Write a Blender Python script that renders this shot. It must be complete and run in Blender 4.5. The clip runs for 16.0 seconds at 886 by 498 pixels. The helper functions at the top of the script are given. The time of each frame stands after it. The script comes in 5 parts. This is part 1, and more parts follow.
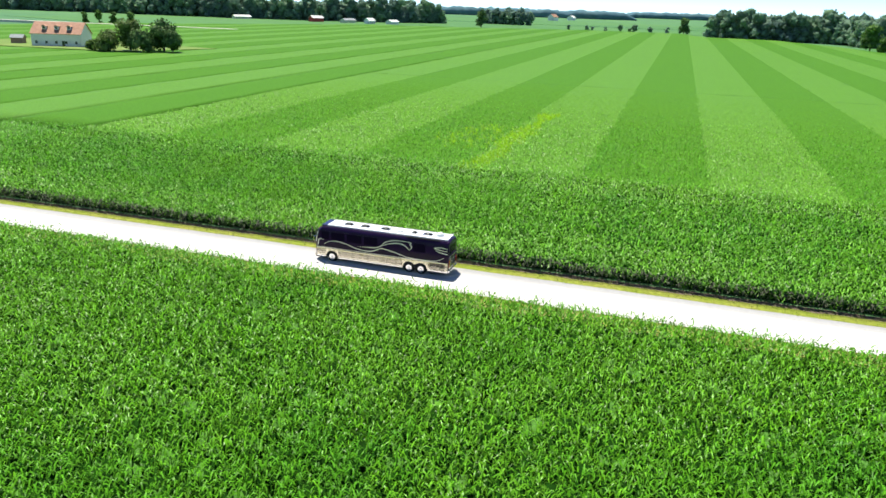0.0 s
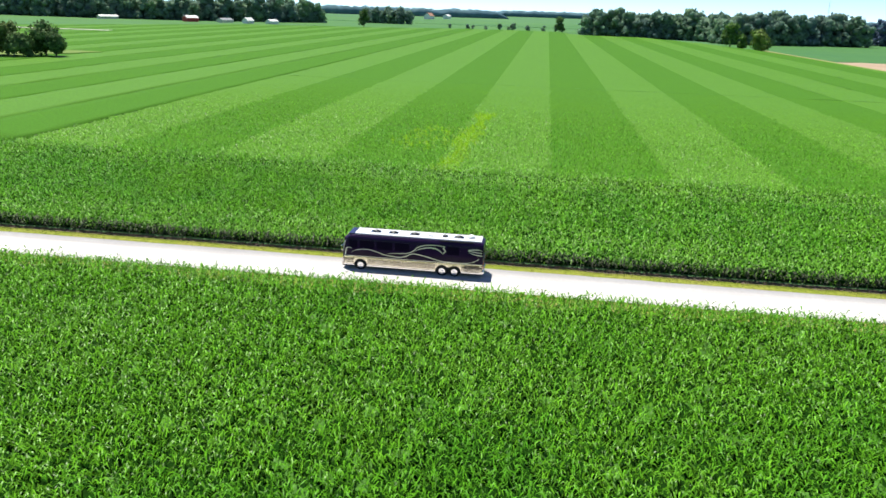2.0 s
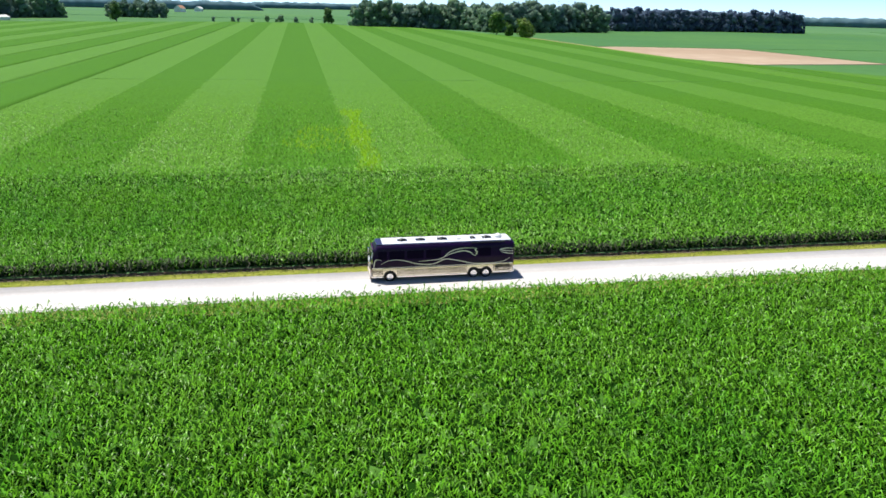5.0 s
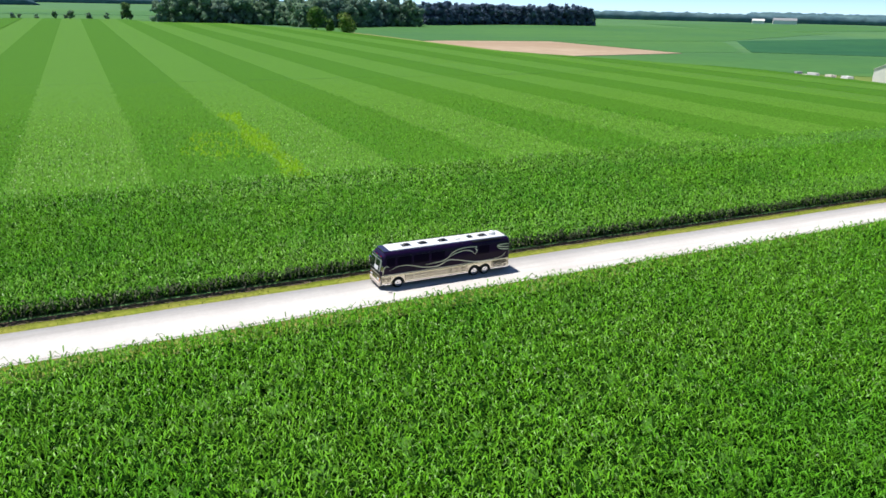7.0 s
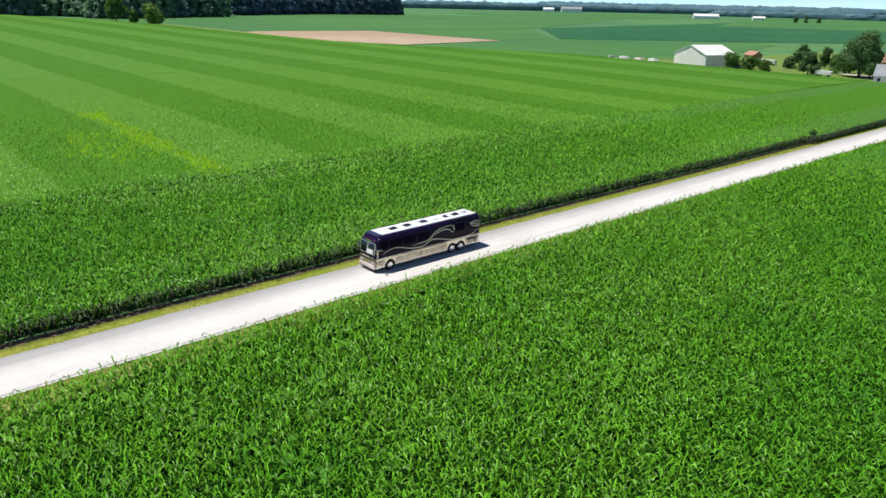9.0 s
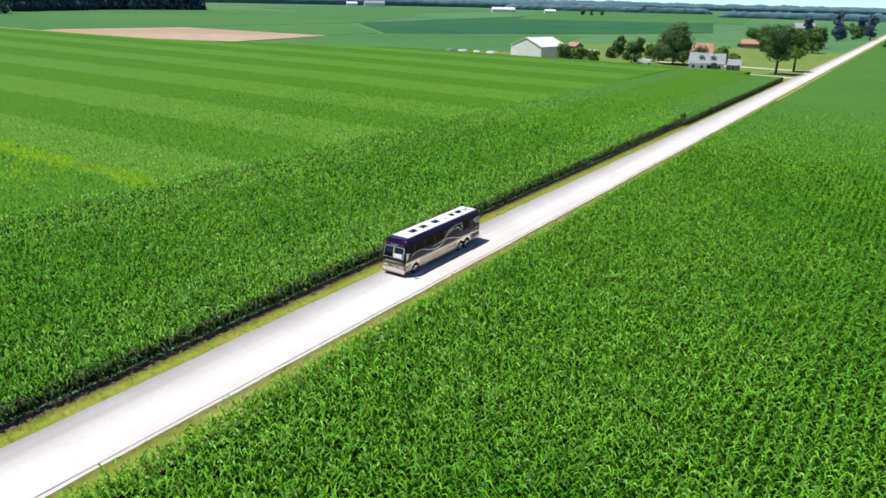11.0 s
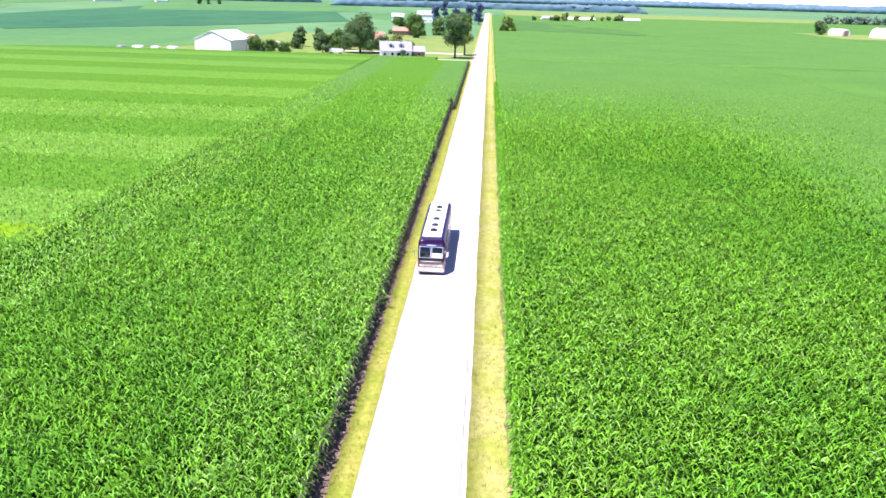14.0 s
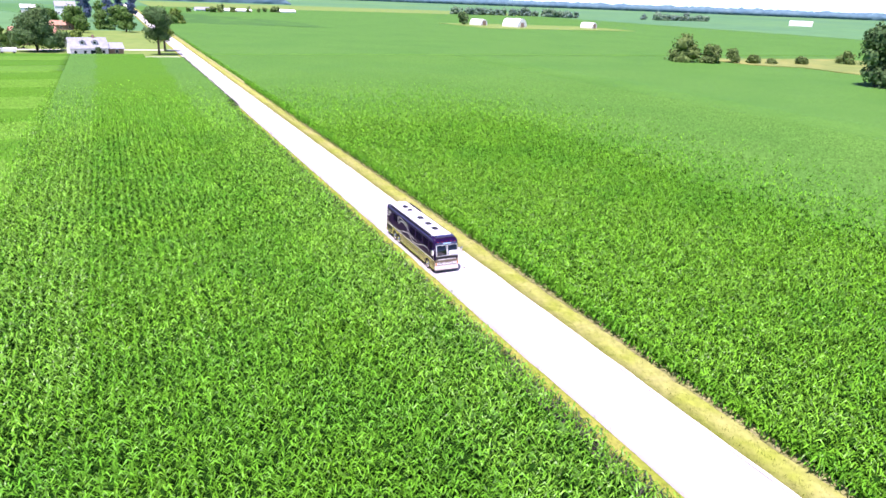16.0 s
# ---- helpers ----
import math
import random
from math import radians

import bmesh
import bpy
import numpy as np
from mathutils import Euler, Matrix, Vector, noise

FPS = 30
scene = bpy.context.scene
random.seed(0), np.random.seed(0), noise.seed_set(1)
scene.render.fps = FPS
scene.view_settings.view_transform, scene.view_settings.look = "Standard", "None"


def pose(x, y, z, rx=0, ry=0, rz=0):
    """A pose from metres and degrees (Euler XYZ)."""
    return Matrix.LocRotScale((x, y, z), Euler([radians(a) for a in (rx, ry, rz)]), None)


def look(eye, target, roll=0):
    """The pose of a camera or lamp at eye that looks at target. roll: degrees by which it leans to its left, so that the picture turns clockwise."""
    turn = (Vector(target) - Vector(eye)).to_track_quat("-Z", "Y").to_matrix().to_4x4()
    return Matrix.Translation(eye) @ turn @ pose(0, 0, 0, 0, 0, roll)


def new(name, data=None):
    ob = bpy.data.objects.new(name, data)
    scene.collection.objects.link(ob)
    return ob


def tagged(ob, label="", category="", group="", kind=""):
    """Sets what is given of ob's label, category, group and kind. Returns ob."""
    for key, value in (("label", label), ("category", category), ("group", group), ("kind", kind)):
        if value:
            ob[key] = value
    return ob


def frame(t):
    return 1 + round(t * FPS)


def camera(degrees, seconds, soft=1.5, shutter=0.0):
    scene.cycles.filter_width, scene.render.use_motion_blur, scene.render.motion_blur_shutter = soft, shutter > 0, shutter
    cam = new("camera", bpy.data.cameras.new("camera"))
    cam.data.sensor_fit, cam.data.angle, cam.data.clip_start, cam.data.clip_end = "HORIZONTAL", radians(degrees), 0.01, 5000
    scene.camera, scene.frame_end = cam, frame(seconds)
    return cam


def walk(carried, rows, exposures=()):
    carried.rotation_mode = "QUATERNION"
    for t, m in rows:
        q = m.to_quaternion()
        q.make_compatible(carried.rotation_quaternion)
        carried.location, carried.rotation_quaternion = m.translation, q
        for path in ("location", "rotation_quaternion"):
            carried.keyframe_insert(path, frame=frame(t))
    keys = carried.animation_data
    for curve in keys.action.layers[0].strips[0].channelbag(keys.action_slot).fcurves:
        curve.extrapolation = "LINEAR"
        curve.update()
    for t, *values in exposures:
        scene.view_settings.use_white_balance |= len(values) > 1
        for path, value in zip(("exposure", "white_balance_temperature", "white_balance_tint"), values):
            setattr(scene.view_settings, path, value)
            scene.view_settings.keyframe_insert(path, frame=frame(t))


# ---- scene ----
cam = camera(63.35, 16.0, soft=1.6)
PATH = [
    (0, (24.908, -61.651, 24.314), (19.324, -43.557, 17.878), 1.95),
    (0.5, (21.804, -63.076, 24.396), (16.913, -44.755, 18.037), 1.93),
    (1, (18.492, -64.252, 24.433), (14.397, -45.736, 18.076), 2.00),
    (1.5, (14.929, -65.198, 24.512), (11.681, -46.519, 18.144), 1.99),
    (2, (11.261, -65.722, 24.596), (8.843, -46.918, 18.229), 1.92),
    (2.5, (7.414, -65.902, 24.683), (5.859, -47.009, 18.309), 1.86),
    (3, (3.430, -65.804, 24.690), (2.946, -46.851, 18.323), 1.79),
    (3.5, (-0.693, -65.617, 24.672), (-0.019, -46.671, 18.299), 1.70),
    (4, (-4.791, -65.239, 24.620), (-3.159, -46.355, 18.236), 1.57),
    (4.5, (-8.879, -64.629, 24.623), (-6.182, -45.873, 18.225), 1.43),
    (5, (-12.786, -63.754, 24.653), (-9.019, -45.190, 18.237), 1.43),
    (5.8, (-19.191, -61.798, 24.842), (-13.617, -43.698, 18.414), 1.44),
    (6.6, (-25.853, -59.656, 25.075), (-18.359, -42.266, 18.640), 1.41),
    (7.5, (-33.513, -57.848, 25.136), (-23.828, -41.597, 18.650), 1.39),
    (8, (-37.707, -57.173, 25.012), (-26.851, -41.701, 18.472), 1.41),
    (8.5, (-41.461, -55.696, 24.911), (-29.608, -40.988, 18.338), 1.40),
    (9, (-44.627, -53.084, 24.952), (-32.039, -39.007, 18.367), 1.41),
    (9.5, (-47.354, -49.585, 24.946), (-34.026, -36.205, 18.363), 1.54),
    (10.3, (-52.468, -43.644, 24.882), (-37.792, -31.765, 18.285), 1.55),
    (11.2, (-58.748, -36.317, 24.907), (-42.567, -26.599, 18.294), 1.35),
    (12, (-63.605, -28.622, 25.172), (-46.319, -21.022, 18.583), 1.23),
    (12.5, (-66.027, -23.135, 25.408), (-48.176, -16.949, 18.844), 1.30),
    (13, (-68.508, -17.492, 25.380), (-50.157, -13.067, 18.771), 1.44),
    (13.5, (-70.420, -11.390, 25.419), (-51.765, -8.606, 18.769), 1.39),
    (14, (-71.220, -4.546, 25.559), (-52.389, -3.543, 18.897), 1.49),
    (14.5, (-70.642, 3.059, 25.706), (-51.819, 1.866, 19.052), 1.67),
    (15, (-69.291, 11.178, 25.748), (-50.725, 7.781, 19.132), 1.87),
    (15.5, (-67.915, 19.491, 25.586), (-49.910, 13.816, 18.984), 1.98),
    (16, (-66.378, 28.017, 25.531), (-49.251, 20.086, 18.918), 2.11),
]
walk(cam, [(t, look(eye, target, roll)) for t, eye, target, roll in PATH],
     exposures=[(0.0, 0.80, 6560, 2), (1.5, 0.68, 6520, 4), (5.2, 0.45, 6420, 6), (9.7, 0.20, 6400, 5), (11.8, 0.50, 6200, 13), (12.5, 1.00, 6080, 24), (13.3, 1.20, 6030, 28), (14.5, 1.37, 5980, 34), (16.0, 1.23, 5980, 36)])

# ---- sky and sun ----
SUN = Vector((-0.9, 1.05, 3.4)).normalized()
world = bpy.data.worlds.new("sky")
scene.world = world
world.use_nodes = True
wn = world.node_tree.nodes
sky = wn.new("ShaderNodeTexSky")
sky.sky_type = "NISHITA"
sky.sun_disc = False
sky.sun_elevation = math.asin(SUN.z)
sky.sun_rotation = math.atan2(SUN.x, SUN.y)
sky.air_density, sky.dust_density, sky.ozone_density = 0.3, 0.0, 2.5
wn["Background"].inputs["Strength"].default_value = 0.14
world.node_tree.links.new(sky.outputs[0], wn["Background"].inputs["Color"])
lamp = bpy.data.lights.new("sun", "SUN")
lamp.energy, lamp.angle, lamp.color = 4.6, radians(0.53), (1.0, 0.95, 0.87)
sun = new("sun", lamp)
sun.matrix_world = Matrix.Translation((0, 0, 200)) @ SUN.to_track_quat("Z", "Y").to_matrix().to_4x4()

# ---- materials ----
def material(name, colour, rough=0.6, metal=0.0, spec=0.5, var=0.0, scale=1.0, bump=0.0, bump_scale=None,
             colour2=None, big=None, island=0.0, obj_rand=0.0, sheer=0.0, coat=0.0, streak=None):
    """A surface: base colour that drifts to colour2 by fine noise, a broad stain noise, a bump and a random shift by piece."""
    m = bpy.data.materials.new(name)
    m.use_nodes = True
    nt = m.node_tree
    n, l = nt.nodes, nt.links
    bsdf = n["Principled BSDF"]
    bsdf.inputs["Roughness"].default_value = rough
    bsdf.inputs["Metallic"].default_value = metal
    bsdf.inputs["Specular IOR Level"].default_value = spec
    bsdf.inputs["Coat Weight"].default_value = coat
    bsdf.inputs["Coat Roughness"].default_value = 0.05
    geo = n.new("ShaderNodeNewGeometry")
    out = None
    rgb = n.new("ShaderNodeRGB")
    rgb.outputs[0].default_value = (*colour, 1)
    out = rgb.outputs[0]

    def mixed(fac, a, b, mode="MIX"):
        mx = n.new("ShaderNodeMix")
        mx.data_type, mx.blend_type = "RGBA", mode
        if isinstance(fac, float):
            mx.inputs[0].default_value = fac
        else:
            l.new(fac, mx.inputs[0])
        l.new(a, mx.inputs[6])
        if isinstance(b, tuple):
            mx.inputs[7].default_value = (*b, 1)
        else:
            l.new(b, mx.inputs[7])
        return mx.outputs[2]

    def noisy(s, detail=4.0, lo=0.35, hi=0.65):
        tx = n.new("ShaderNodeTexNoise")
        tx.inputs["Scale"].default_value = s
        tx.inputs["Detail"].default_value = detail
        l.new(geo.outputs["Position"], tx.inputs["Vector"])
        mr = n.new("ShaderNodeMapRange")
        mr.inputs[1].default_value, mr.inputs[2].default_value = lo, hi
        l.new(tx.outputs[0], mr.inputs[0])
        return mr.outputs[0], tx.outputs[0]

    if colour2:
        fac, _ = noisy(scale)
        out = mixed(fac, out, colour2)
    if big:
        fac, _ = noisy(big[0], 3.0, 0.4, 0.75)
        out = mixed(fac, out, big[1])
    if streak:
        tx, mp, mr = n.new("ShaderNodeTexNoise"), n.new("ShaderNodeMapping"), n.new("ShaderNodeMapRange")
        mp.inputs["Scale"].default_value = (*streak[1], 1.0)
        tx.inputs["Scale"].default_value, tx.inputs["Detail"].default_value = 1.0, 5.0
        mr.inputs[1].default_value, mr.inputs[2].default_value, mr.inputs[4].default_value = 0.48, 0.8, 0.8
        l.new(geo.outputs["Position"], mp.inputs["Vector"])
        l.new(mp.outputs[0], tx.inputs["Vector"])
        l.new(tx.outputs[0], mr.inputs[0])
        out = mixed(mr.outputs[0], out, streak[0])
    if var:
        fac, _ = noisy(scale * 3.1, 5.0, 0.2, 0.8)
        hsv = n.new("ShaderNodeHueSaturation")
        mr = n.new("ShaderNodeMapRange")
        mr.inputs[3].default_value, mr.inputs[4].default_value = 1 - var, 1 + var
        l.new(fac, mr.inputs[0])
        l.new(mr.outputs[0], hsv.inputs["Value"])
        l.new(out, hsv.inputs["Color"])
        out = hsv.outputs[0]
    if island or obj_rand:
        src = geo.outputs["Random Per Island"] if island else n.new("ShaderNodeObjectInfo").outputs["Random"]
        amount = island or obj_rand
        hsv = n.new("ShaderNodeHueSaturation")
        mr = n.new("ShaderNodeMapRange")
        mr.inputs[3].default_value, mr.inputs[4].default_value = 1 - amount, 1 + amount
        l.new(src, mr.inputs[0])
        l.new(mr.outputs[0], hsv.inputs["Value"])
        l.new(out, hsv.inputs["Color"])
        out = hsv.outputs[0]
    l.new(out, bsdf.inputs["Base Color"])
    if bump:
        _, h = noisy(bump_scale or scale * 4, 6.0)
        bp = n.new("ShaderNodeBump")
        bp.inputs["Strength"].default_value = bump
        bp.inputs["Distance"].default_value = 0.05
        l.new(h, bp.inputs["Height"])
        l.new(bp.outputs[0], bsdf.inputs["Normal"])
    if sheer:
        tr = n.new("ShaderNodeBsdfTranslucent")
        l.new(out, tr.inputs["Color"])
        ms = n.new("ShaderNodeMixShader")
        ms.inputs[0].default_value = sheer
        l.new(bsdf.outputs[0], ms.inputs[1])
        l.new(tr.outputs[0], ms.inputs[2])
        l.new(ms.outputs[0], n["Material Output"].inputs["Surface"])
    return m


LEAF = material("corn_leaf", (0.133, 0.345, 0.024), 0.40, spec=0.25, colour2=(0.16, 0.392, 0.022), scale=0.12, island=0.54, sheer=0.26)
LEAF_S = material("corn_leaf_south", (0.108, 0.302, 0.010), 0.38, spec=0.20, colour2=(0.130, 0.325, 0.018), scale=0.12, island=0.58, sheer=0.18)
LEAF_TOP = material("corn_top_leaf", (0.127, 0.326, 0.022), 0.38, spec=0.32, colour2=(0.178, 0.398, 0.034), scale=0.12, island=0.5, sheer=0.34)
LEAF_DARK = material("corn_leaf_dark", (0.081, 0.266, 0.014), 0.44, spec=0.13, colour2=(0.108, 0.302, 0.012), scale=0.12, island=0.5, sheer=0.22)
# Shadow on the field by the road, put into a darker green.
FIELD_SHADOW = material("field_shadow_green", (0.046, 0.125, 0.026), 0.8, spec=0.1, colour2=(0.056, 0.142, 0.03), scale=0.2, var=0.2, bump=0.8, bump_scale=1.0)
ROUGH = material("rough_grass", (0.19, 0.22, 0.06), 0.9, spec=0.1, colour2=(0.25, 0.25, 0.08), scale=0.1, var=0.2, big=(0.03, (0.12, 0.19, 0.05)), bump=0.5)
CROWN_OLIVE = material("olive_tree_leaves", (0.12, 0.185, 0.05), 0.65, spec=0.2, colour2=(0.15, 0.215, 0.06), scale=0.3, island=0.35, sheer=0.38)
LEAF_YELLOW = material("corn_leaf_yellow", (0.17, 0.36, 0.006), 0.5, spec=0.35, island=0.3, sheer=0.3)
# Leaves and stalks darkened in colour for the shaded roadside face.
STALK_SHADED = material("shaded_corn_stalk", (0.040, 0.068, 0.020), 0.75, colour2=(0.048, 0.046, 0.030), scale=2.0, island=0.4)
# Near-black: the shade between the corn plants, put into the colour.
GAP_SHADE = material("corn_gap_shade", (0.012, 0.048, 0.005), 0.95, spec=0.0, colour2=(0.008, 0.026, 0.004), scale=1.5, bump=0.6, bump_scale=3.0)
CANOPY = material("corn_canopy", (0.079, 0.200, 0.017), 0.7, spec=0.10, colour2=(0.092, 0.216, 0.022), scale=0.85, var=0.5, big=(0.045, (0.082, 0.202, 0.018)), bump=1.0, bump_scale=2.4)
CANOPY_DARK = material("corn_canopy_dark", (0.060, 0.170, 0.013), 0.85, spec=0.08, colour2=(0.064, 0.173, 0.014), scale=0.85, var=0.42, big=(0.045, (0.064, 0.174, 0.012)), bump=1.0, bump_scale=2.4)
CANOPY_S = material("south_corn_canopy", (0.064, 0.166, 0.024), 0.8, spec=0.12, colour2=(0.078, 0.188, 0.031), scale=0.85, var=0.5, big=(0.03, (0.058, 0.158, 0.024)), bump=1.0, bump_scale=2.4)
SOY = material("soy_field", (0.072, 0.185, 0.042), 0.7, spec=0.15, colour2=(0.088, 0.205, 0.05), scale=0.05, var=0.15, big=(0.006, (0.056, 0.16, 0.05)), bump=0.6, bump_scale=0.8, streak=((0.045, 0.145, 0.05), (0.003, 0.035)))
FIELD_DARK = material("dark_green_field", (0.022, 0.098, 0.045), 0.75, spec=0.1, colour2=(0.032, 0.12, 0.052), scale=0.03, var=0.15, big=(0.012, (0.040, 0.135, 0.05)), bump=0.6, bump_scale=0.8, streak=((0.062, 0.175, 0.05), (0.003, 0.03)))
GROUND = material("meadow_ground", (0.085, 0.20, 0.075), 0.85, spec=0.15, colour2=(0.105, 0.22, 0.075), scale=0.01, var=0.2, big=(0.0016, (0.065, 0.165, 0.085)), bump=0.3, bump_scale=0.6)
CANOPY_YELLOW = material("yellowed_corn", (0.115, 0.245, 0.008), 0.9, spec=0.03, colour2=(0.132, 0.26, 0.011), scale=0.3, var=0.35, bump=1.0, bump_scale=1.8)
SOIL = material("bare_soil", (0.41, 0.305, 0.225), 0.95, spec=0.1, colour2=(0.47, 0.36, 0.27), scale=0.06, var=0.08, big=(0.012, (0.35, 0.25, 0.175)), bump=0.4, bump_scale=1.0)
# Soil darker than its sunlit tan: the corn's shade is in the colour.
EARTH_SHADED = material("shade_dark_earth", (0.115, 0.082, 0.066), 0.95, spec=0.1, colour2=(0.19, 0.14, 0.11), scale=2.5, var=0.3, bump=0.8, bump_scale=6.0)
DRY = material("dry_soil", (0.36, 0.33, 0.16), 0.95, spec=0.1, colour2=(0.26, 0.27, 0.09), scale=1.5, var=0.25, bump=0.6, bump_scale=6.0)
VERGE = material("verge_turf", (0.185, 0.235, 0.024), 0.85, spec=0.12, colour2=(0.235, 0.265, 0.04), scale=0.9, var=0.3, big=(0.25, (0.28, 0.27, 0.06)), bump=0.8, bump_scale=7.0)
VERGE_DRY = material("dry_verge_turf", (0.235, 0.272, 0.040), 0.85, spec=0.12, colour2=(0.28, 0.295, 0.07), scale=0.6, var=0.25, big=(0.15, (0.33, 0.31, 0.12)), bump=0.8, bump_scale=7.0)
BLADE = material("verge_grass", (0.19, 0.25, 0.03), 0.65, spec=0.2, colour2=(0.27, 0.28, 0.08), scale=0.4, island=0.4, sheer=0.3)
ROAD = material("pale_gravel_asphalt", (0.63, 0.595, 0.59), 0.9, spec=0.15, colour2=(0.67, 0.635, 0.63), scale=1.2, var=0.06, big=(0.12, (0.58, 0.54, 0.535)), bump=0.15, bump_scale=25.0, streak=((0.50, 0.46, 0.455), (0.025, 1.3)))
SEAL = material("road_edge_seal", (0.17, 0.16, 0.16), 0.8, colour2=(0.30, 0.28, 0.27), scale=0.8)
LAWN = material("farm_lawn", (0.13, 0.21, 0.045), 0.85, spec=0.15, colour2=(0.18, 0.24, 0.06), scale=0.08, var=0.15, bump=0.4)
GRAVEL = material("driveway_gravel", (0.62, 0.58, 0.52), 0.9, colour2=(0.5, 0.46, 0.4), scale=0.3, var=0.1)
BARK = material("bark", (0.07, 0.05, 0.035), 0.9, colour2=(0.11, 0.085, 0.06), scale=3.0, bump=0.8)
CROWN = material("tree_leaves", (0.095, 0.190, 0.040), 0.6, spec=0.2, colour2=(0.125, 0.225, 0.05), scale=0.25, island=0.4, sheer=0.42)
CROWN_DARK = material("dark_tree_leaves", (0.088, 0.165, 0.060), 0.7, spec=0.15, colour2=(0.12, 0.20, 0.068), scale=0.2, island=0.4, sheer=0.42)
CROWN_YELLOW = material("bright_tree_leaves", (0.16, 0.23, 0.03), 0.6, spec=0.25, colour2=(0.11, 0.19, 0.035), scale=0.4, island=0.3, sheer=0.25)
# Haze over the distant trees is put into these three leaf colours.
WOODS = material("hazed_woodland_leaves", (0.21, 0.325, 0.225), 0.75, spec=0.1, colour2=(0.22, 0.335, 0.19), scale=0.05, island=0.3, big=(0.02, (0.145, 0.22, 0.21)), sheer=0.5)
WOODS_DARK = material("hazed_conifer_needles", (0.10, 0.145, 0.225), 0.8, spec=0.08, colour2=(0.115, 0.165, 0.235), scale=0.05, island=0.25, sheer=0.4)
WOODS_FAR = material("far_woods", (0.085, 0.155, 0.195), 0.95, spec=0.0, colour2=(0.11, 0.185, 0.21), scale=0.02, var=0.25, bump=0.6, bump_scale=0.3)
WHITE = material("white_painted_metal", (0.80, 0.79, 0.77), 0.5, colour2=(0.72, 0.71, 0.69), scale=0.3, var=0.04)
BARN_WALL = material("cream_white_sheet_metal", (0.86, 0.82, 0.74), 0.55, colour2=(0.80, 0.77, 0.70), scale=0.3, var=0.04)
CREAM = material("cream_siding", (0.72, 0.66, 0.56), 0.6, colour2=(0.66, 0.6, 0.5), scale=0.3, var=0.04)
GREY_ROOF = material("grey_shingle", (0.32, 0.33, 0.36), 0.85, colour2=(0.25, 0.26, 0.28), scale=0.8, var=0.1, bump=0.4)
RED_ROOF = material("russet_shingle", (0.36, 0.18, 0.12), 0.85, colour2=(0.46, 0.25, 0.17), scale=0.8, var=0.1, bump=0.4)
BRICK = material("brown_brick", (0.34, 0.22, 0.16), 0.85, colour2=(0.26, 0.17, 0.12), scale=1.2, var=0.1)
RED = material("barn_red", (0.50, 0.05, 0.04), 0.6, colour2=(0.42, 0.05, 0.04), scale=0.4)
WINDOW = material("dark_window", (0.02, 0.025, 0.03), 0.12, spec=0.8)


# ---- building blocks ----
def mesh_np(name, verts, faces, mat, smooth=False):
    """A mesh from arrays: verts (n, 3) and quads (m, 4)."""
    me = bpy.data.meshes.new(name)
    verts, faces = np.asarray(verts, np.float32), np.asarray(faces, np.int32)
    k = faces.shape[1]
    me.vertices.add(len(verts))
    me.vertices.foreach_set("co", verts.ravel())
    me.loops.add(faces.size)
    me.loops.foreach_set("vertex_index", faces.ravel())
    me.polygons.add(len(faces))
    me.polygons.foreach_set("loop_start", np.arange(0, faces.size, k, dtype=np.int32))
    me.polygons.foreach_set("loop_total", np.full(len(faces), k, np.int32))
    if smooth:
        me.polygons.foreach_set("use_smooth", np.ones(len(faces), bool))
    me.materials.append(mat)
    me.update(calc_edges=True)
    return me


def part(name, bm, mat, parent=None, label="", smooth=False):
    """Links a bmesh as one mesh object under a thing or a part."""
    me = bpy.data.meshes.new(name)
    bmesh.ops.recalc_face_normals(bm, faces=bm.faces)
    if smooth:
        for f in bm.faces:
            f.smooth = True
    bm.to_mesh(me)
    bm.free()
    me.materials.append(mat)
    ob = new(name, me)
    if parent:
        ob.parent = parent
    if label:
        ob["label"] = label
    return ob


def box(bm, x0, x1, y0, y1, z0, z1, bevel=0.0, m=None):
    r = bmesh.ops.create_cube(bm, size=1.0)
    vs = r["verts"]
    for v in vs:
        v.co = Vector((x0 + (v.co.x + 0.5) * (x1 - x0), y0 + (v.co.y + 0.5) * (y1 - y0), z0 + (v.co.z + 0.5) * (z1 - z0)))
    if bevel:
        es = list({e for v in vs for e in v.link_edges})
        r = bmesh.ops.bevel(bm, geom=es, offset=bevel, segments=2, affect="EDGES", profile=0.6)
        vs = list({v for f in r["faces"] for v in f.verts} | {v for v in vs if v.is_valid})
    if m is not None:
        bmesh.ops.transform(bm, matrix=m, verts=[v for v in vs if v.is_valid])
    return vs


def boxed(*a, **k):
    bm = bmesh.new()
    box(bm, *a, **k)
    return bm


def prism(points, z0, z1):
    """A slab over a polygon of the plan."""
    bm = bmesh.new()
    lo = [bm.verts.new((x, y, z0)) for x, y in points]
    hi = [bm.verts.new((x, y, z1)) for x, y in points]
    bm.faces.new(hi)
    bm.faces.new(lo[::-1])
    for i in range(len(points)):
        j = (i + 1) % len(points)
        bm.faces.new((lo[i], lo[j], hi[j], hi[i]))
    return bm


def empty(name, x, y, z=0.0, turn=0.0):
    ob = new(name)
    ob.matrix_world = pose(x, y, z, 0, 0, turn)
    ob.empty_display_size = 0.5
    return ob


rng = np.random.default_rng(7)


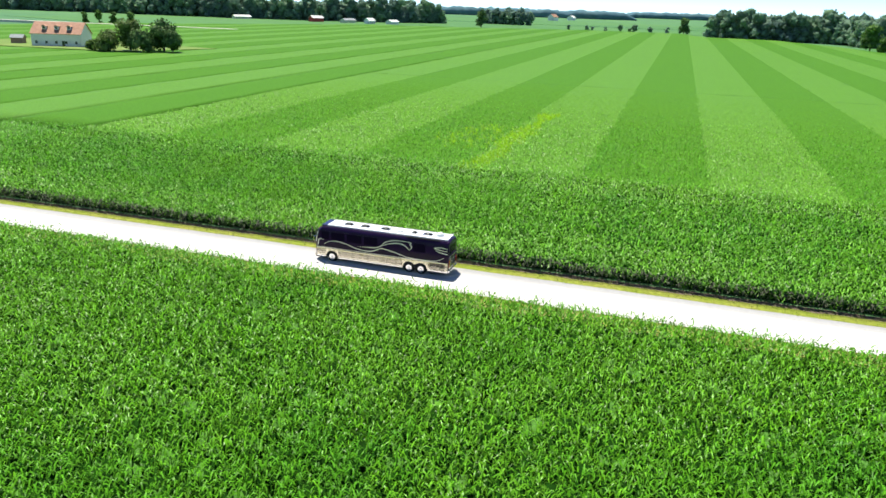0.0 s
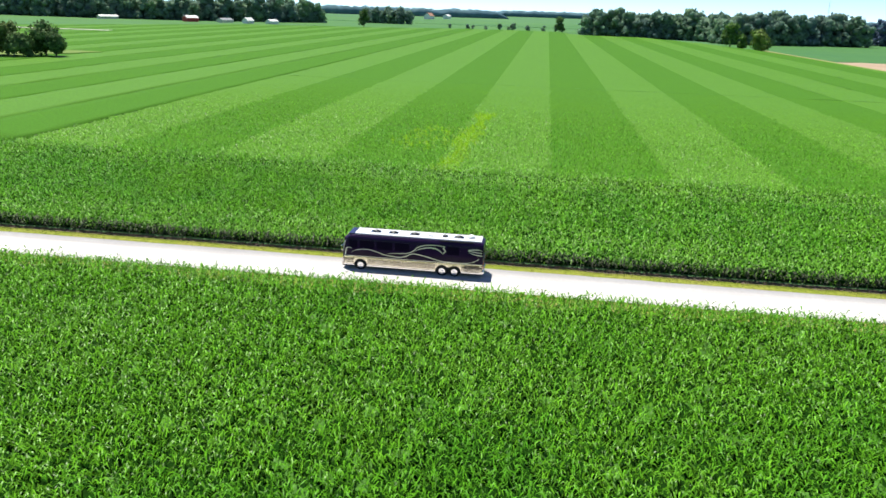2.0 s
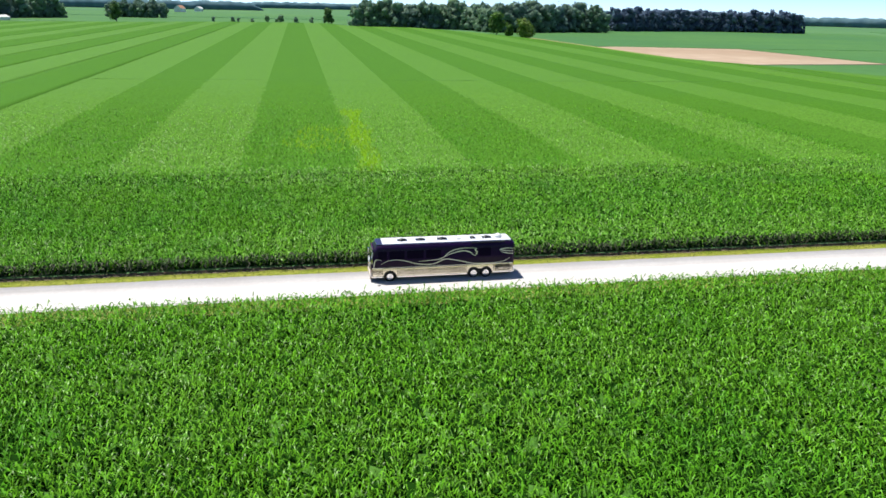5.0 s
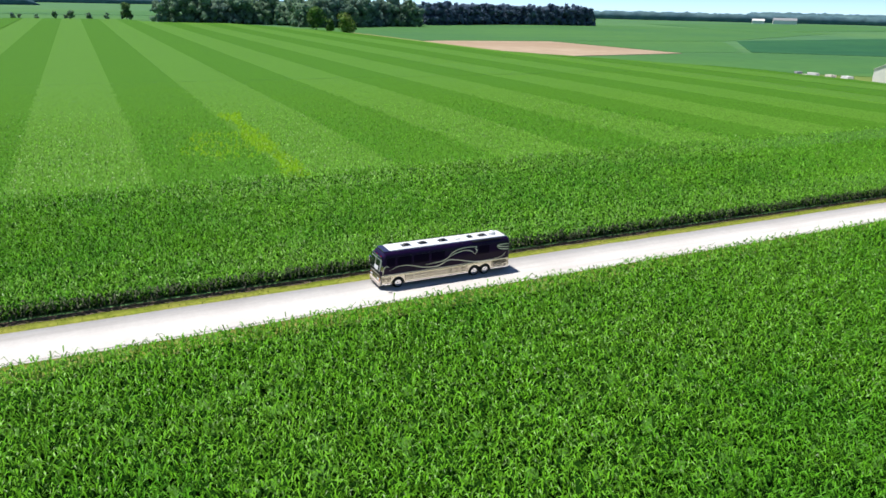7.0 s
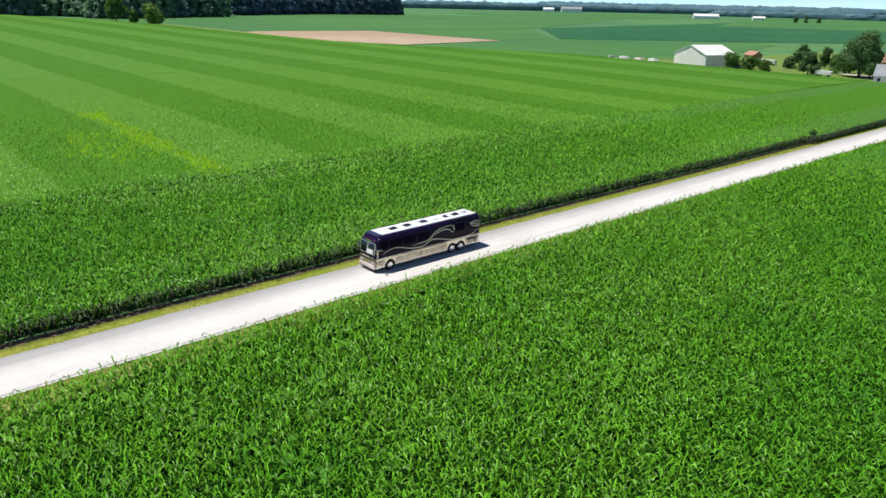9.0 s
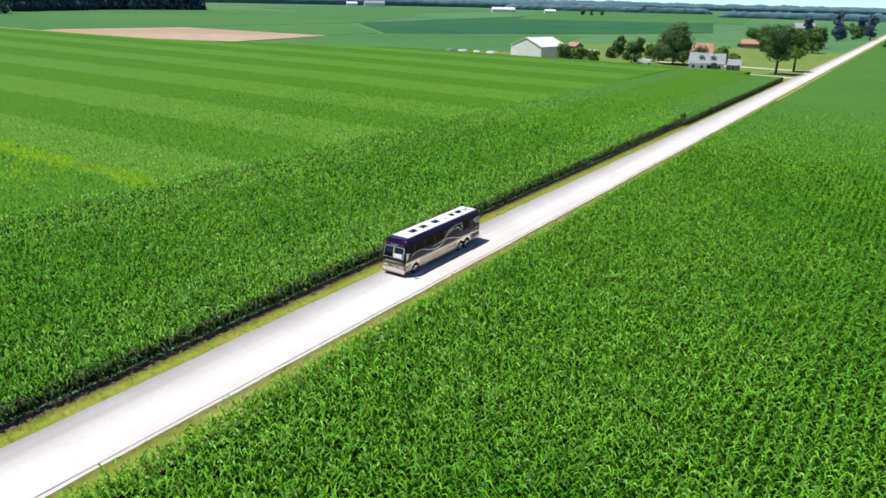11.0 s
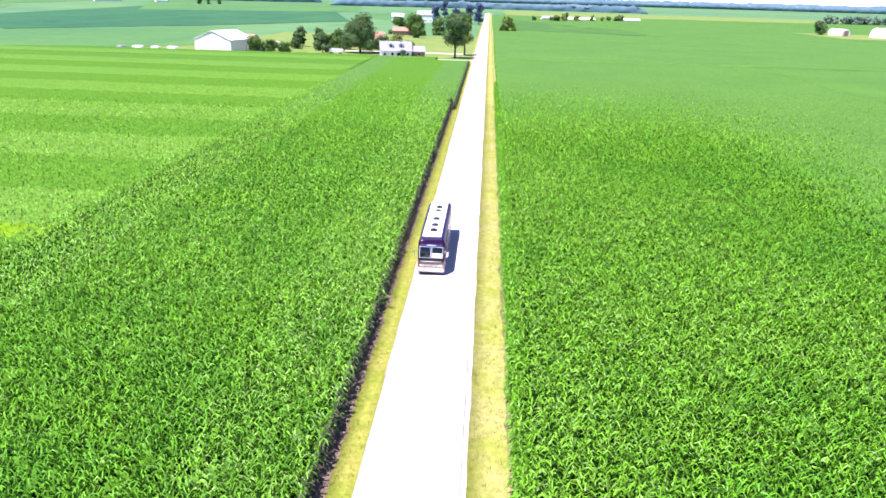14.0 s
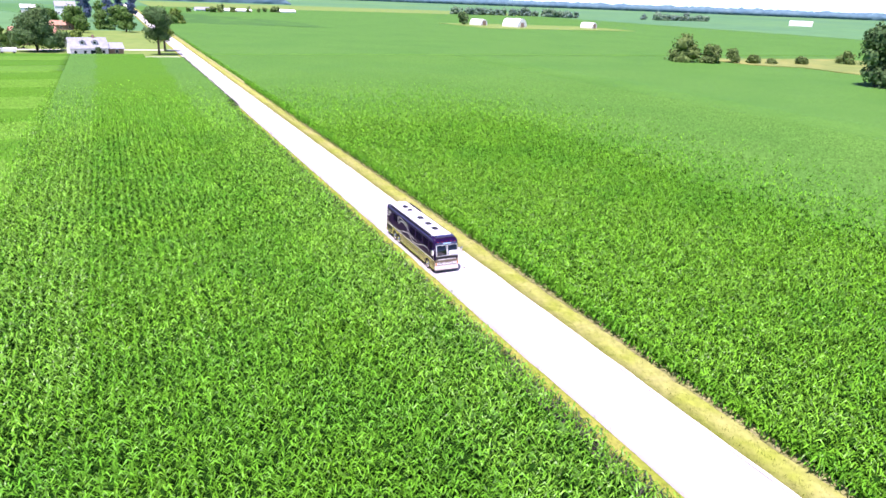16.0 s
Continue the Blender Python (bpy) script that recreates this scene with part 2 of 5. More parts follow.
def grid_sheet(name, xs, ys, height, mat, rough_z=0.0, skirt=True):
    """A canopy: a grid with uneven height, closed down to the ground by a skirt."""
    gx, gy = np.meshgrid(xs, ys, indexing="ij")
    gz = height + rng.uniform(-1, 1, gx.shape) * rough_z
    nx, ny = gx.shape
    v = np.stack([gx, gy, gz], -1).reshape(-1, 3)
    idx = np.arange(nx * ny).reshape(nx, ny)
    f = np.stack([idx[:-1, :-1], idx[1:, :-1], idx[1:, 1:], idx[:-1, 1:]], -1).reshape(-1, 4)
    if skirt:
        ring = np.concatenate([idx[:, 0], idx[-1, 1:], idx[-2::-1, -1], idx[0, -2:0:-1]])
        low = v[ring].copy()
        low[:, 2] = 0
        k = len(v) + np.arange(len(ring))
        f = np.concatenate([f, np.stack([ring, k, np.roll(k, -1), np.roll(ring, -1)], -1)])
        v = np.concatenate([v, low])
    return new(name, mesh_np(name, v, f, mat))


# ---- corn ----
def blades(leaves, steps, count, wide=1.0):
    """Corn plants whose long leaves stand to both sides of the row (the plant's own y), arch over and droop; the top ones stand up."""
    out = []
    for _ in range(count):
        vs, fs = [], []
        for i in range(leaves):
            u = i / (leaves - 1)
            a = (1.571 if i % 2 else -1.571) + rng.normal(0, 0.8)
            z0 = 0.55 + 1.1 * u + rng.normal(0, 0.06)
            ln = rng.uniform(0.42, 0.70) * (1.0 - 0.1 * u)
            wd = rng.uniform(0.030, 0.044) * wide
            rise, fall = 0.10 + 0.22 * u + rng.uniform(-0.06, 0.08), 0.30 + rng.uniform(-0.12, 0.12)
            dx, dy = math.cos(a), math.sin(a)
            lean, twist = rng.normal(0, 0.05), rng.uniform(-0.03, 0.03)
            if steps == 3:
                prof = ((0.02, 0.0, 0.7), (0.34, rise * 0.85, 1.0), (0.72, rise, 0.85), (1.0, rise - fall, 0.12))
            else:
                prof = ((0.02, 0.0, 0.8), (0.48, rise, 1.0), (1.0, rise - fall, 0.2))
            b = len(vs)
            for d, h, w in prof:
                cx, cy, cz = dx * ln * d - dy * lean * d, dy * ln * d + dx * lean * d, z0 + h * ln / 0.62
                vs += [(cx - dy * wd * w, cy + dx * wd * w, cz + twist), (cx + dy * wd * w, cy - dx * wd * w, cz - twist)]
            fs += [(b + 2 * k, b + 2 * k + 1, b + 2 * k + 3, b + 2 * k + 2) for k in range(steps)]
        out.append((np.array(vs), np.array(fs)))
    return out


FULL, SLIM = blades(8, 2, 24, 1.1), blades(5, 2, 20, 1.5)


# outer rows show whole stalks
EDGE = []
for _ in range(10):
    vs, fs = [], []
    for a in (0.0, 1.57):
        c, s, b = math.cos(a) * 0.018, math.sin(a) * 0.018, len(vs)
        vs += [(-c, -s, 0), (c, s, 0), (c * 0.6, s * 0.6, 1.7), (-c * 0.6, -s * 0.6, 1.7)]
        fs.append((b, b + 1, b + 2, b + 3))
    for i in range(8):
        a, z0, ln, wd, up = rng.uniform(0, 6.28), 0.35 + i * 0.18, rng.uniform(0.45, 0.75), rng.uniform(0.05, 0.08), rng.uniform(0.1, 0.35)
        dx, dy, b = math.cos(a), math.sin(a), len(vs)
        for d, h, w in ((0.02, 0.0, 0.8), (0.5, up, 1.0), (1.0, up - rng.uniform(0.2, 0.5), 0.2)):
            vs += [(dx * ln * d - dy * wd * w, dy * ln * d + dx * wd * w, z0 + h), (dx * ln * d + dy * wd * w, dy * ln * d - dx * wd * w, z0 + h)]
        fs += [(b, b + 1, b + 3, b + 2), (b + 2, b + 3, b + 5, b + 4)]
    EDGE.append((np.array(vs), np.array(fs)))


def planted(name, spots, patterns, mat, scale=(0.79, 1.13), row=None):
    """All plants of a stretch of field in one mesh. spots: (n, 2). row: the way the rows run, in radians."""
    vv, ff, base = [], [], 0
    which = rng.integers(0, len(patterns), len(spots))
    turn, size = rng.uniform(0, 6.283, len(spots)), rng.uniform(*scale, len(spots))
    if row is not None:
        turn = row + rng.normal(0, 0.6, len(spots)) + math.pi * rng.integers(0, 2, len(spots))
    for k, (pv, pf) in enumerate(patterns):
        sel = np.nonzero(which == k)[0]
        if not len(sel):
            continue
        c, s, z = np.cos(turn[sel])[:, None], np.sin(turn[sel])[:, None], size[sel][:, None]
        x = (pv[:, 0] * c - pv[:, 1] * s) * z + spots[sel, 0][:, None]
        y = (pv[:, 0] * s + pv[:, 1] * c) * z + spots[sel, 1][:, None]
        h = pv[:, 2][None] * z
        vv.append(np.stack([x, y, h], -1).reshape(-1, 3))
        ff.append((pf[None] + (np.arange(len(sel)) * len(pv))[:, None, None] + base).reshape(-1, 4))
        base += len(sel) * len(pv)
    return new(name, mesh_np(name, np.concatenate(vv), np.concatenate(ff), mat))


def rows_x(x0, x1, y0, y1, row, step, jitter=0.08):
    """Plant places in rows that run along x."""
    ys, xs = np.arange(y0, y1, row), np.arange(x0, x1, step)
    gx, gy = np.meshgrid(xs, ys)
    p = np.stack([gx, gy], -1).reshape(-1, 2)
    p[:, 0] += rng.uniform(-0.45, 0.45, len(p)) * step
    p[:, 1] += rng.normal(0, jitter, len(p))
    return p


# ---- ground, road and verges ----
FAR = 4600.0
ground = new("ground", mesh_np("ground", [(-FAR, -FAR, -0.05), (FAR, -FAR, -0.05), (FAR, FAR, -0.05), (-FAR, FAR, -0.05)], [(0, 1, 2, 3)], GROUND))
tagged(ground, "flat green farmland reaching to the horizon", "ground", kind="structure")

ROAD_N, ROAD_S = 1.68, -4.40      # edges of the carriageway
CORN_N, CORN_S = 3.60, -7.15      # first plants of the fields


def strip(name, x0, x1, ya, yb, z0, z1, mat, step=2.0, wob_a=0.0, wob_b=0.0):
    """A long slab along the road whose edges wander a little."""
    xs = np.arange(x0, x1 + step, step)
    n = len(xs)
    wa = ya + wob_a * np.array([noise.noise((x * 0.35, ya, 0)) + 0.5 * noise.noise((x * 1.3, ya, 3)) for x in xs])
    wb = yb + wob_b * np.array([noise.noise((x * 0.35, yb, 7)) + 0.5 * noise.noise((x * 1.3, yb, 9)) for x in xs])
    v = np.concatenate([np.stack([xs, wa, np.full(n, z1)], 1), np.stack([xs, wb, np.full(n, z1)], 1),
                        np.stack([xs, wa, np.full(n, z0)], 1), np.stack([xs, wb, np.full(n, z0)], 1)])
    i = np.arange(n - 1)
    f = np.concatenate([np.stack([i, i + 1, i + 1 + n, i + n], 1), np.stack([i + 2 * n, i, i + 1, i + 1 + 2 * n][:4], 1),
                        np.stack([i + n, i + 3 * n, i + 1 + 3 * n, i + 1 + n], 1)])
    return new(name, mesh_np(name, v, f, mat))


road = tagged(strip("road", -500, 1150, ROAD_S, ROAD_N, -0.04, 0.06, ROAD, 2.0, 0.10, 0.10), "pale sun-bleached narrow country road", "road", kind="structure")
verge_n = tagged(strip("verge_north", -500, 1150, ROAD_N - 0.05, 3.1, -0.04, 0.045, VERGE, 1.0, 0.0, 0.35), "mown yellow-green grass verge beside the road", "verge", kind="structure")
verge_s = tagged(strip("verge_south", -500, 1150, -6.75, ROAD_S + 0.05, -0.04, 0.045, VERGE_DRY, 1.0, 0.3, 0.0), "wide dry yellow grass verge beside the road", "verge", kind="structure")
soil_n = tagged(strip("earth_north", -500, 222, 2.5, 4.1, -0.045, 0.02, EARTH_SHADED, 1.0), "strip of bare soil along the corn, shade in its colour", "soil", kind="structure")
soil_s = tagged(strip("earth_south", -500, 1150, -8.3, -6.65, -0.045, 0.02, DRY, 1.0, 0.2, 0.2), "strip of dry tan soil along the corn", "soil", kind="structure")

tagged(strip("edge_seal", -300, 400, ROAD_S + 0.28, ROAD_S + 0.37, 0.0, 0.066, SEAL, 1.0, 0.03, 0.03), "thin dark cracked line along the road edge", "road line", kind="structure")

# ---- corn fields ----
STRIPE, PHASE = 17.75, -22.0      # width of a strip of the striped field, start of one dark strip
HEAD = 40.5                       # where the strips begin
EAST = 236.0                      # east end of the striped field
HEAD_EAST = 222.0                 # east end of the headland by the road


def field_end(x):
    """How far north the striped field reaches."""
    return float(np.interp(x, (-420, -300, -178, -90, 20, 48, 112, 150, 172, 180, 236), (450, 690, 765, 840, 850, 750, 742, 636, 522, 300, 172)))


def canopy(name, xs, ys, mat, z=1.8, rough_z=0.18, label="solid green canopy of a corn field"):
    return tagged(grid_sheet(name, xs, ys, z, mat, rough_z), label, "corn", kind="stuff")


def relief(name, xs, ys, along, base, mat, label, mat2=None, mask=None, skirt=0.0, deep=0.3):
    """A corn canopy near enough to show its rows: crests over the rows, hollows between them, uneven leaf tops."""
    gx, gy = np.meshgrid(xs, ys, indexing="ij")
    d = np.hypot(gx - 10, gy)
    amp = np.clip((180 - d) / 100, 0.12, 1.0)
    wave = np.where(np.arange(len(ys)) % 2 == 0, -1, 1)[None, :] if along == "x" else np.where(np.arange(len(xs)) % 2 == 0, -1, 1)[:, None]
    base = base(gx, gy) if callable(base) else base
    gz = np.maximum(base + amp * (deep * wave + rng.normal(0, 0.22, gx.shape)), 0.08)
    inner = np.zeros(gx.shape)
    inner[1:-1, 1:-1] = 0.1
    gx = gx + rng.uniform(-1, 1, gx.shape) * inner
    gy = gy + rng.uniform(-1, 1, gy.shape) * inner
    gz = np.where(inner > 0, gz, base)
    nx, ny = gx.shape
    v = np.stack([gx, gy, gz], -1).reshape(-1, 3)
    idx = np.arange(nx * ny).reshape(nx, ny)
    f = np.stack([idx[:-1, :-1], idx[1:, :-1], idx[1:, 1:], idx[:-1, 1:]], -1).reshape(-1, 4)
    ring = np.concatenate([idx[:, 0], idx[-1, 1:], idx[-2::-1, -1], idx[0, -2:0:-1]])
    low = v[ring].copy()
    low[:, 2] = skirt
    k = len(v) + np.arange(len(ring))
    f = np.concatenate([f, np.stack([ring, k, np.roll(k, -1), np.roll(ring, -1)], -1)])
    v = np.concatenate([v, low])
    me = mesh_np(name, v, f, mat)
    if mask is not None:
        for other in mat2:
            me.materials.append(other)
        c = v[f].mean(1)
        me.polygons.foreach_set("material_index", np.array([int(mask(x, y)) for x, y, _ in c], np.int32))
    return tagged(new(name, me), label, "corn", kind="stuff")


def sown(name, spots, patterns, mat, label, row=0.0, **k):
    return tagged(planted(name, spots, patterns, mat, row=row, **k), label, "corn", kind="stuff")


def stand_south(x, y):
    """Share of the southern field's places that carry a modelled plant: all beside the road, fewer and fewer farther out."""
    return np.clip((145 - x) / 80, 0, 1) * np.clip((x + 85) / 30, 0, 1) * np.clip((y + 88) / 42, 0, 1)


def stand_north(x, y):
    """The same for the headland."""
    return np.clip((150 - x) / 85, 0, 1) * np.clip((x + 108) / 34, 0, 1) + 0 * y


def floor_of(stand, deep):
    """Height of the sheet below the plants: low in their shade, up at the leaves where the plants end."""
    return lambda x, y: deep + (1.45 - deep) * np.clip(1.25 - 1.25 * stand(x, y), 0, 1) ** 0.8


# field south of the road: plants, thinning out over the closed canopy
p = rows_x(-85, 145, -88, CORN_S, 0.76, 0.40, 0.05)
p = p[p[:, 1] < CORN_S - 0.35 * np.array([noise.noise((x * 0.5, 2.0, 0.3)) for x in p[:, 0]])]
p = p[rng.uniform(0, 1, len(p)) < stand_south(p[:, 0], p[:, 1]) ** 1.3]
mix = np.array([noise.noise((x * 0.06, y * 0.06, 1.7)) for x, y in p]) + rng.normal(0, 0.35, len(p)) + 0.7 * np.clip((-29 + 0.25 * p[:, 0] - p[:, 1]) / 7, 0, 1) * np.clip((p[:, 0] + 18) / 10, 0, 1) * np.clip((70 - p[:, 0]) / 25, 0, 1)
near = (np.hypot(p[:, 0], p[:, 1]) < 48)
for mat, sel, shade in ((LEAF_S, mix < 0.35, "green"), (LEAF_DARK, mix >= 0.35, "deep green")):
    sown("corn_plants_south", p[sel & near], FULL, mat, f"dense head-high {shade} corn plants in rows")
    sown("corn_plants_south", p[sel & ~near], SLIM, mat, f"dense head-high {shade} corn plants in rows")
# Where plants stand, this sheet is near-black for the shade between them.
relief("corn_canopy_south", np.arange(-90, 232, 0.9), np.arange(-110, -7.5, 0.38), "x", floor_of(stand_south, 0.3), CANOPY_S, "green corn canopy with rows along the road", (GAP_SHADE,),
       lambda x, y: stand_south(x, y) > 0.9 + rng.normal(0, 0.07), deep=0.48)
canopy("corn_canopy_south", np.r_[np.arange(230, 1000, 10.0)], np.r_[np.arange(-620, -120, 12.0), np.arange(-120, -7.7, 8.0), -7.7], CANOPY_S, 1.5)
canopy("corn_canopy_south", np.r_[np.arange(-90, 232.1, 4.0)], np.r_[np.arange(-620, -120, 12.0), -109.5], CANOPY_S, 1.5)
canopy("corn_canopy_south", np.arange(-500, -89, 8.0), np.r_[np.arange(-620, -61.5, 12.0), np.arange(-61.5, -7.7, 6.0), -7.7], CANOPY_S, 1.5)

# headland north of the road: rows along the road in three bands
p = rows_x(-108, 150, CORN_N - 0.3, 42.6, 0.76, 0.34, 0.05)
p = p[p[:, 1] > CORN_N + 0.5 * np.array([noise.noise((x * 0.4, 5.0, 0.3)) for x in p[:, 0]])]
p = p[rng.uniform(0, 1, len(p)) < stand_north(p[:, 0], p[:, 1]) ** 1.3]
band = (p[:, 1] > 12) & (p[:, 1] < 32)
mix = rng.uniform(0, 1, len(p)) < np.minimum(0.96, np.where(band, 0.66, 0.1) + np.where(p[:, 1] < 11, 0.25, 0.7) * np.clip((-16 - p[:, 0]) / 10, 0, 1))
near = (p[:, 0] < 8) & (p[:, 0] > -46) & (p[:, 1] < 34)
pale = ~mix & ((p[:, 1] < 9) | (p[:, 1] > 31)) & (rng.uniform(0, 1, len(p)) < 0.55)
for mat, sel, shade in ((LEAF, ~mix & ~pale, "green"), (LEAF_TOP, pale, "pale green"), (LEAF_DARK, mix, "deep green")):
    sown("corn_plants_north", p[sel & near], FULL, mat, f"dense head-high {shade} corn plants in rows")
    sown("corn_plants_north", p[sel & ~near], SLIM, mat, f"dense head-high {shade} corn plants in rows")


def in_band(x, y):
    """The darker middle band of the headland, with an uneven rim."""
    w = 1.2 * noise.noise((x * 0.11, y * 0.2, 3)) + rng.normal(0, 0.5)
    return 12 + w < y < 32 + w


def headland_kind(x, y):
    """0 green, 1 deep green, 2 the painted shade below the plants."""
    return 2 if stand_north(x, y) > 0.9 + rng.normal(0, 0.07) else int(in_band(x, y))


for x0, x1, y0 in ((-130, 103.5, 4.7), (103, HEAD_EAST, 2.9)):
    relief("corn_canopy_headland", np.arange(x0, x1, 0.8), np.arange(y0, HEAD + 0.2, 0.38), "x", floor_of(stand_north, 0.5), CANOPY_S, "corn canopy of the headland beside the road", (CANOPY_DARK, GAP_SHADE), headland_kind, deep=0.48)
for y0, y1, mat in ((4.7, 12, CANOPY_S), (12, 32, CANOPY_DARK), (32, HEAD, CANOPY_S)):
    canopy("corn_canopy_headland", np.arange(-420, -129.5, 4.0), np.linspace(y0, y1, 8), mat, 1.5)
relief("corn_canopy_headland", np.arange(HEAD_EAST - 0.5, EAST - 1, 0.8), np.arange(16.0, HEAD + 0.2, 0.5), "x", 1.5, CANOPY_S, "corn canopy of the headland beside the road", (CANOPY_DARK,), in_band)
sown("corn_outer_row", rows_x(100, HEAD_EAST, 2.75, 3.4, 0.6, 0.4), EDGE, STALK_SHADED, "outer row of corn with bare lower stalks, shade in its colour", scale=(0.72, 0.9))


# the striped field: pale and deep green corn strips running away from the road
YELLOW = -2.8                     # edge of a strip along which the corn has yellowed


def yellowed(x, y):
    """Where the corn has yellowed: along one strip's edge and in a patch inside it."""
    w = noise.noise((x * 0.16, y * 0.05, 5)) + 0.6 * noise.noise((x * 0.5, y * 0.3, 2))
    edge = abs(x - YELLOW - 0.03 * (y - 40)) < 1.7 + 1.8 * w and y < 104 and rng.uniform() < 0.85
    spot = ((x - YELLOW + 6) / 7) ** 2 + ((y - 68) / 16) ** 2 < 0.8 + 0.9 * w and rng.uniform() < 0.3
    return edge or spot


def dark_strip(x):
    return math.floor((x - PHASE) / STRIPE) % 2 == 0


def kind_of(x, y):
    """0 pale corn, 1 deep green corn, 2 yellowed; the strips meet in a ragged line."""
    if yellowed(x, y):
        return 2
    return int(dark_strip(x + rng.normal(0, 0.22) + 0.5 * noise.noise((x * 0.02, y * 0.2, 8))))


WEST_K, EAST_K, SPLIT = -3, 11, 172.0
xs = np.arange(PHASE + WEST_K * STRIPE, PHASE + EAST_K * STRIPE + 0.2, 0.38)
ob = relief("striped_corn", xs, np.r_[np.arange(HEAD, 100, 0.8), np.arange(100, SPLIT, 1.5), SPLIT], "y", lambda x, y: 1.15 + 0.35 * np.clip((y - 70) / 45, 0, 1), CANOPY, "corn field in pale and deep green strips", (CANOPY_DARK, CANOPY_YELLOW), kind_of, 0.6)
for k in range(math.floor((-420 - PHASE) / STRIPE), 40):
    xa, xb = PHASE + k * STRIPE, PHASE + (k + 1) * STRIPE
    if xa > EAST:
        break
    xb = min(xb, EAST)
    mat, label = (CANOPY_DARK, "long strip of deep green corn") if k % 2 == 0 else (CANOPY, "long strip of pale green corn")
    ya = SPLIT - 0.05 if WEST_K <= k < EAST_K else HEAD
    ob = tagged(grid_sheet("corn_strip", np.linspace(xa, xb, 7), np.linspace(ya, 900, 90), 1.5, mat, 0.1, ya == HEAD), label, "corn", "strips of the striped field", "stuff")
    for v in ob.data.vertices:
        v.co.y = ya + (v.co.y - ya) / (900 - ya) * (max(field_end(v.co.x), SPLIT) - ya)
p = rows_x(HEAD, 122, -74, 88, 0.76, 0.50)[:, ::-1]
p = p[(rng.uniform(0, 1, len(p)) < np.clip((122 - p[:, 1]) / 60, 0, 0.9))]
kind = np.array([kind_of(x, y) for x, y in p])
for k, mat, shade in ((0, LEAF_TOP, "pale green"), (1, LEAF_DARK, "deep green"), (2, LEAF_YELLOW, "yellowed")):
    sown("corn_tops_striped", p[kind == k], SLIM, mat, f"tops of {shade} corn plants in rows", row=1.571, scale=(0.8, 1.02))

# outer rows, seen from the side: whole stalks; north row coloured shade-dark
sown("corn_outer_row", rows_x(-75, 104, CORN_N + 0.3, CORN_N + 0.8, 0.6, 0.27), EDGE, STALK_SHADED, "outer row of corn with bare lower stalks, shade in its colour", scale=(0.72, 0.9))
sown("corn_outer_row", np.concatenate([rows_x(-60, 150, CORN_S - 0.6, CORN_S + 0.2, 0.6, 0.33), rows_x(150, 330, CORN_S - 0.6, CORN_S, 0.6, 0.6)]), EDGE, LEAF_DARK, "outer row of corn with hanging lower leaves", scale=(0.7, 0.9))

# grass blades of the verges
BLADES = []
for _ in range(8):
    vs, fs = [], []
    for i in range(6):
        a, h, ox, oy = rng.uniform(0, 6.28), rng.uniform(0.08, 0.24), rng.normal(0, 0.08), rng.normal(0, 0.08)
        c, s, b = math.cos(a) * 0.012, math.sin(a) * 0.012, len(vs)
        lx, ly = rng.normal(0, 0.05, 2)
        vs += [(ox - c, oy - s, 0), (ox + c, oy + s, 0), (ox + lx + c * 0.2, oy + ly + s * 0.2, h), (ox + lx - c * 0.2, oy + ly - s * 0.2, h)]
        fs.append((b, b + 1, b + 2, b + 3))
    BLADES.append((np.array(vs), np.array(fs)))
p = np.concatenate([rows_x(-75, 110, 1.85, 3.4, 0.3, 0.45, 0.09), rows_x(-75, 110, -7.2, -4.6, 0.36, 0.45, 0.1)])
ob = planted("verge_grass", p, BLADES, BLADE, scale=(0.6, 1.4))
tagged(ob, "short yellow-green grass tufts of the verges", "grass", kind="stuff")


# ---- other fields ----
def crop(name, points, z, mat, label):
    return tagged(part(name, prism(points, -0.04, z), mat), label, "field", kind="structure")


crop("bare_field", [(180, 268), (302, 284), (296, 418), (205, 428), (180, 418)], 0.25, SOIL, "bare pinkish tilled soil field")
crop("crop_field", [(182, 264), (241, 172), (286, 130), (470, 180), (370, 282), (306, 280)], 0.12, SOY, "low green soy field beyond the barn")
crop("crop_field", [(180, 432), (300, 426), (490, 425), (900, 620), (700, 900), (172, 720)], 0.14, SOY, "broad green field before the woods")
crop("crop_field", [(300, 418), (308, 288), (360, 290), (480, 420)], 0.13, SOY, "green field beside the bare soil")
crop("crop_field", [(366, 288), (480, 205), (640, 128), (1100, 240), (1200, 540), (500, 424)], 0.18, FIELD_DARK, "broad dark green field with paler streaks")
# Slab coloured darker for the shadow lying on this field.
crop("crop_field", [(512, -15), (470, -125), (560, -118), (780, -26)], 1.56, FIELD_SHADOW, "dark green strip by the road, a shadow put into its colour")

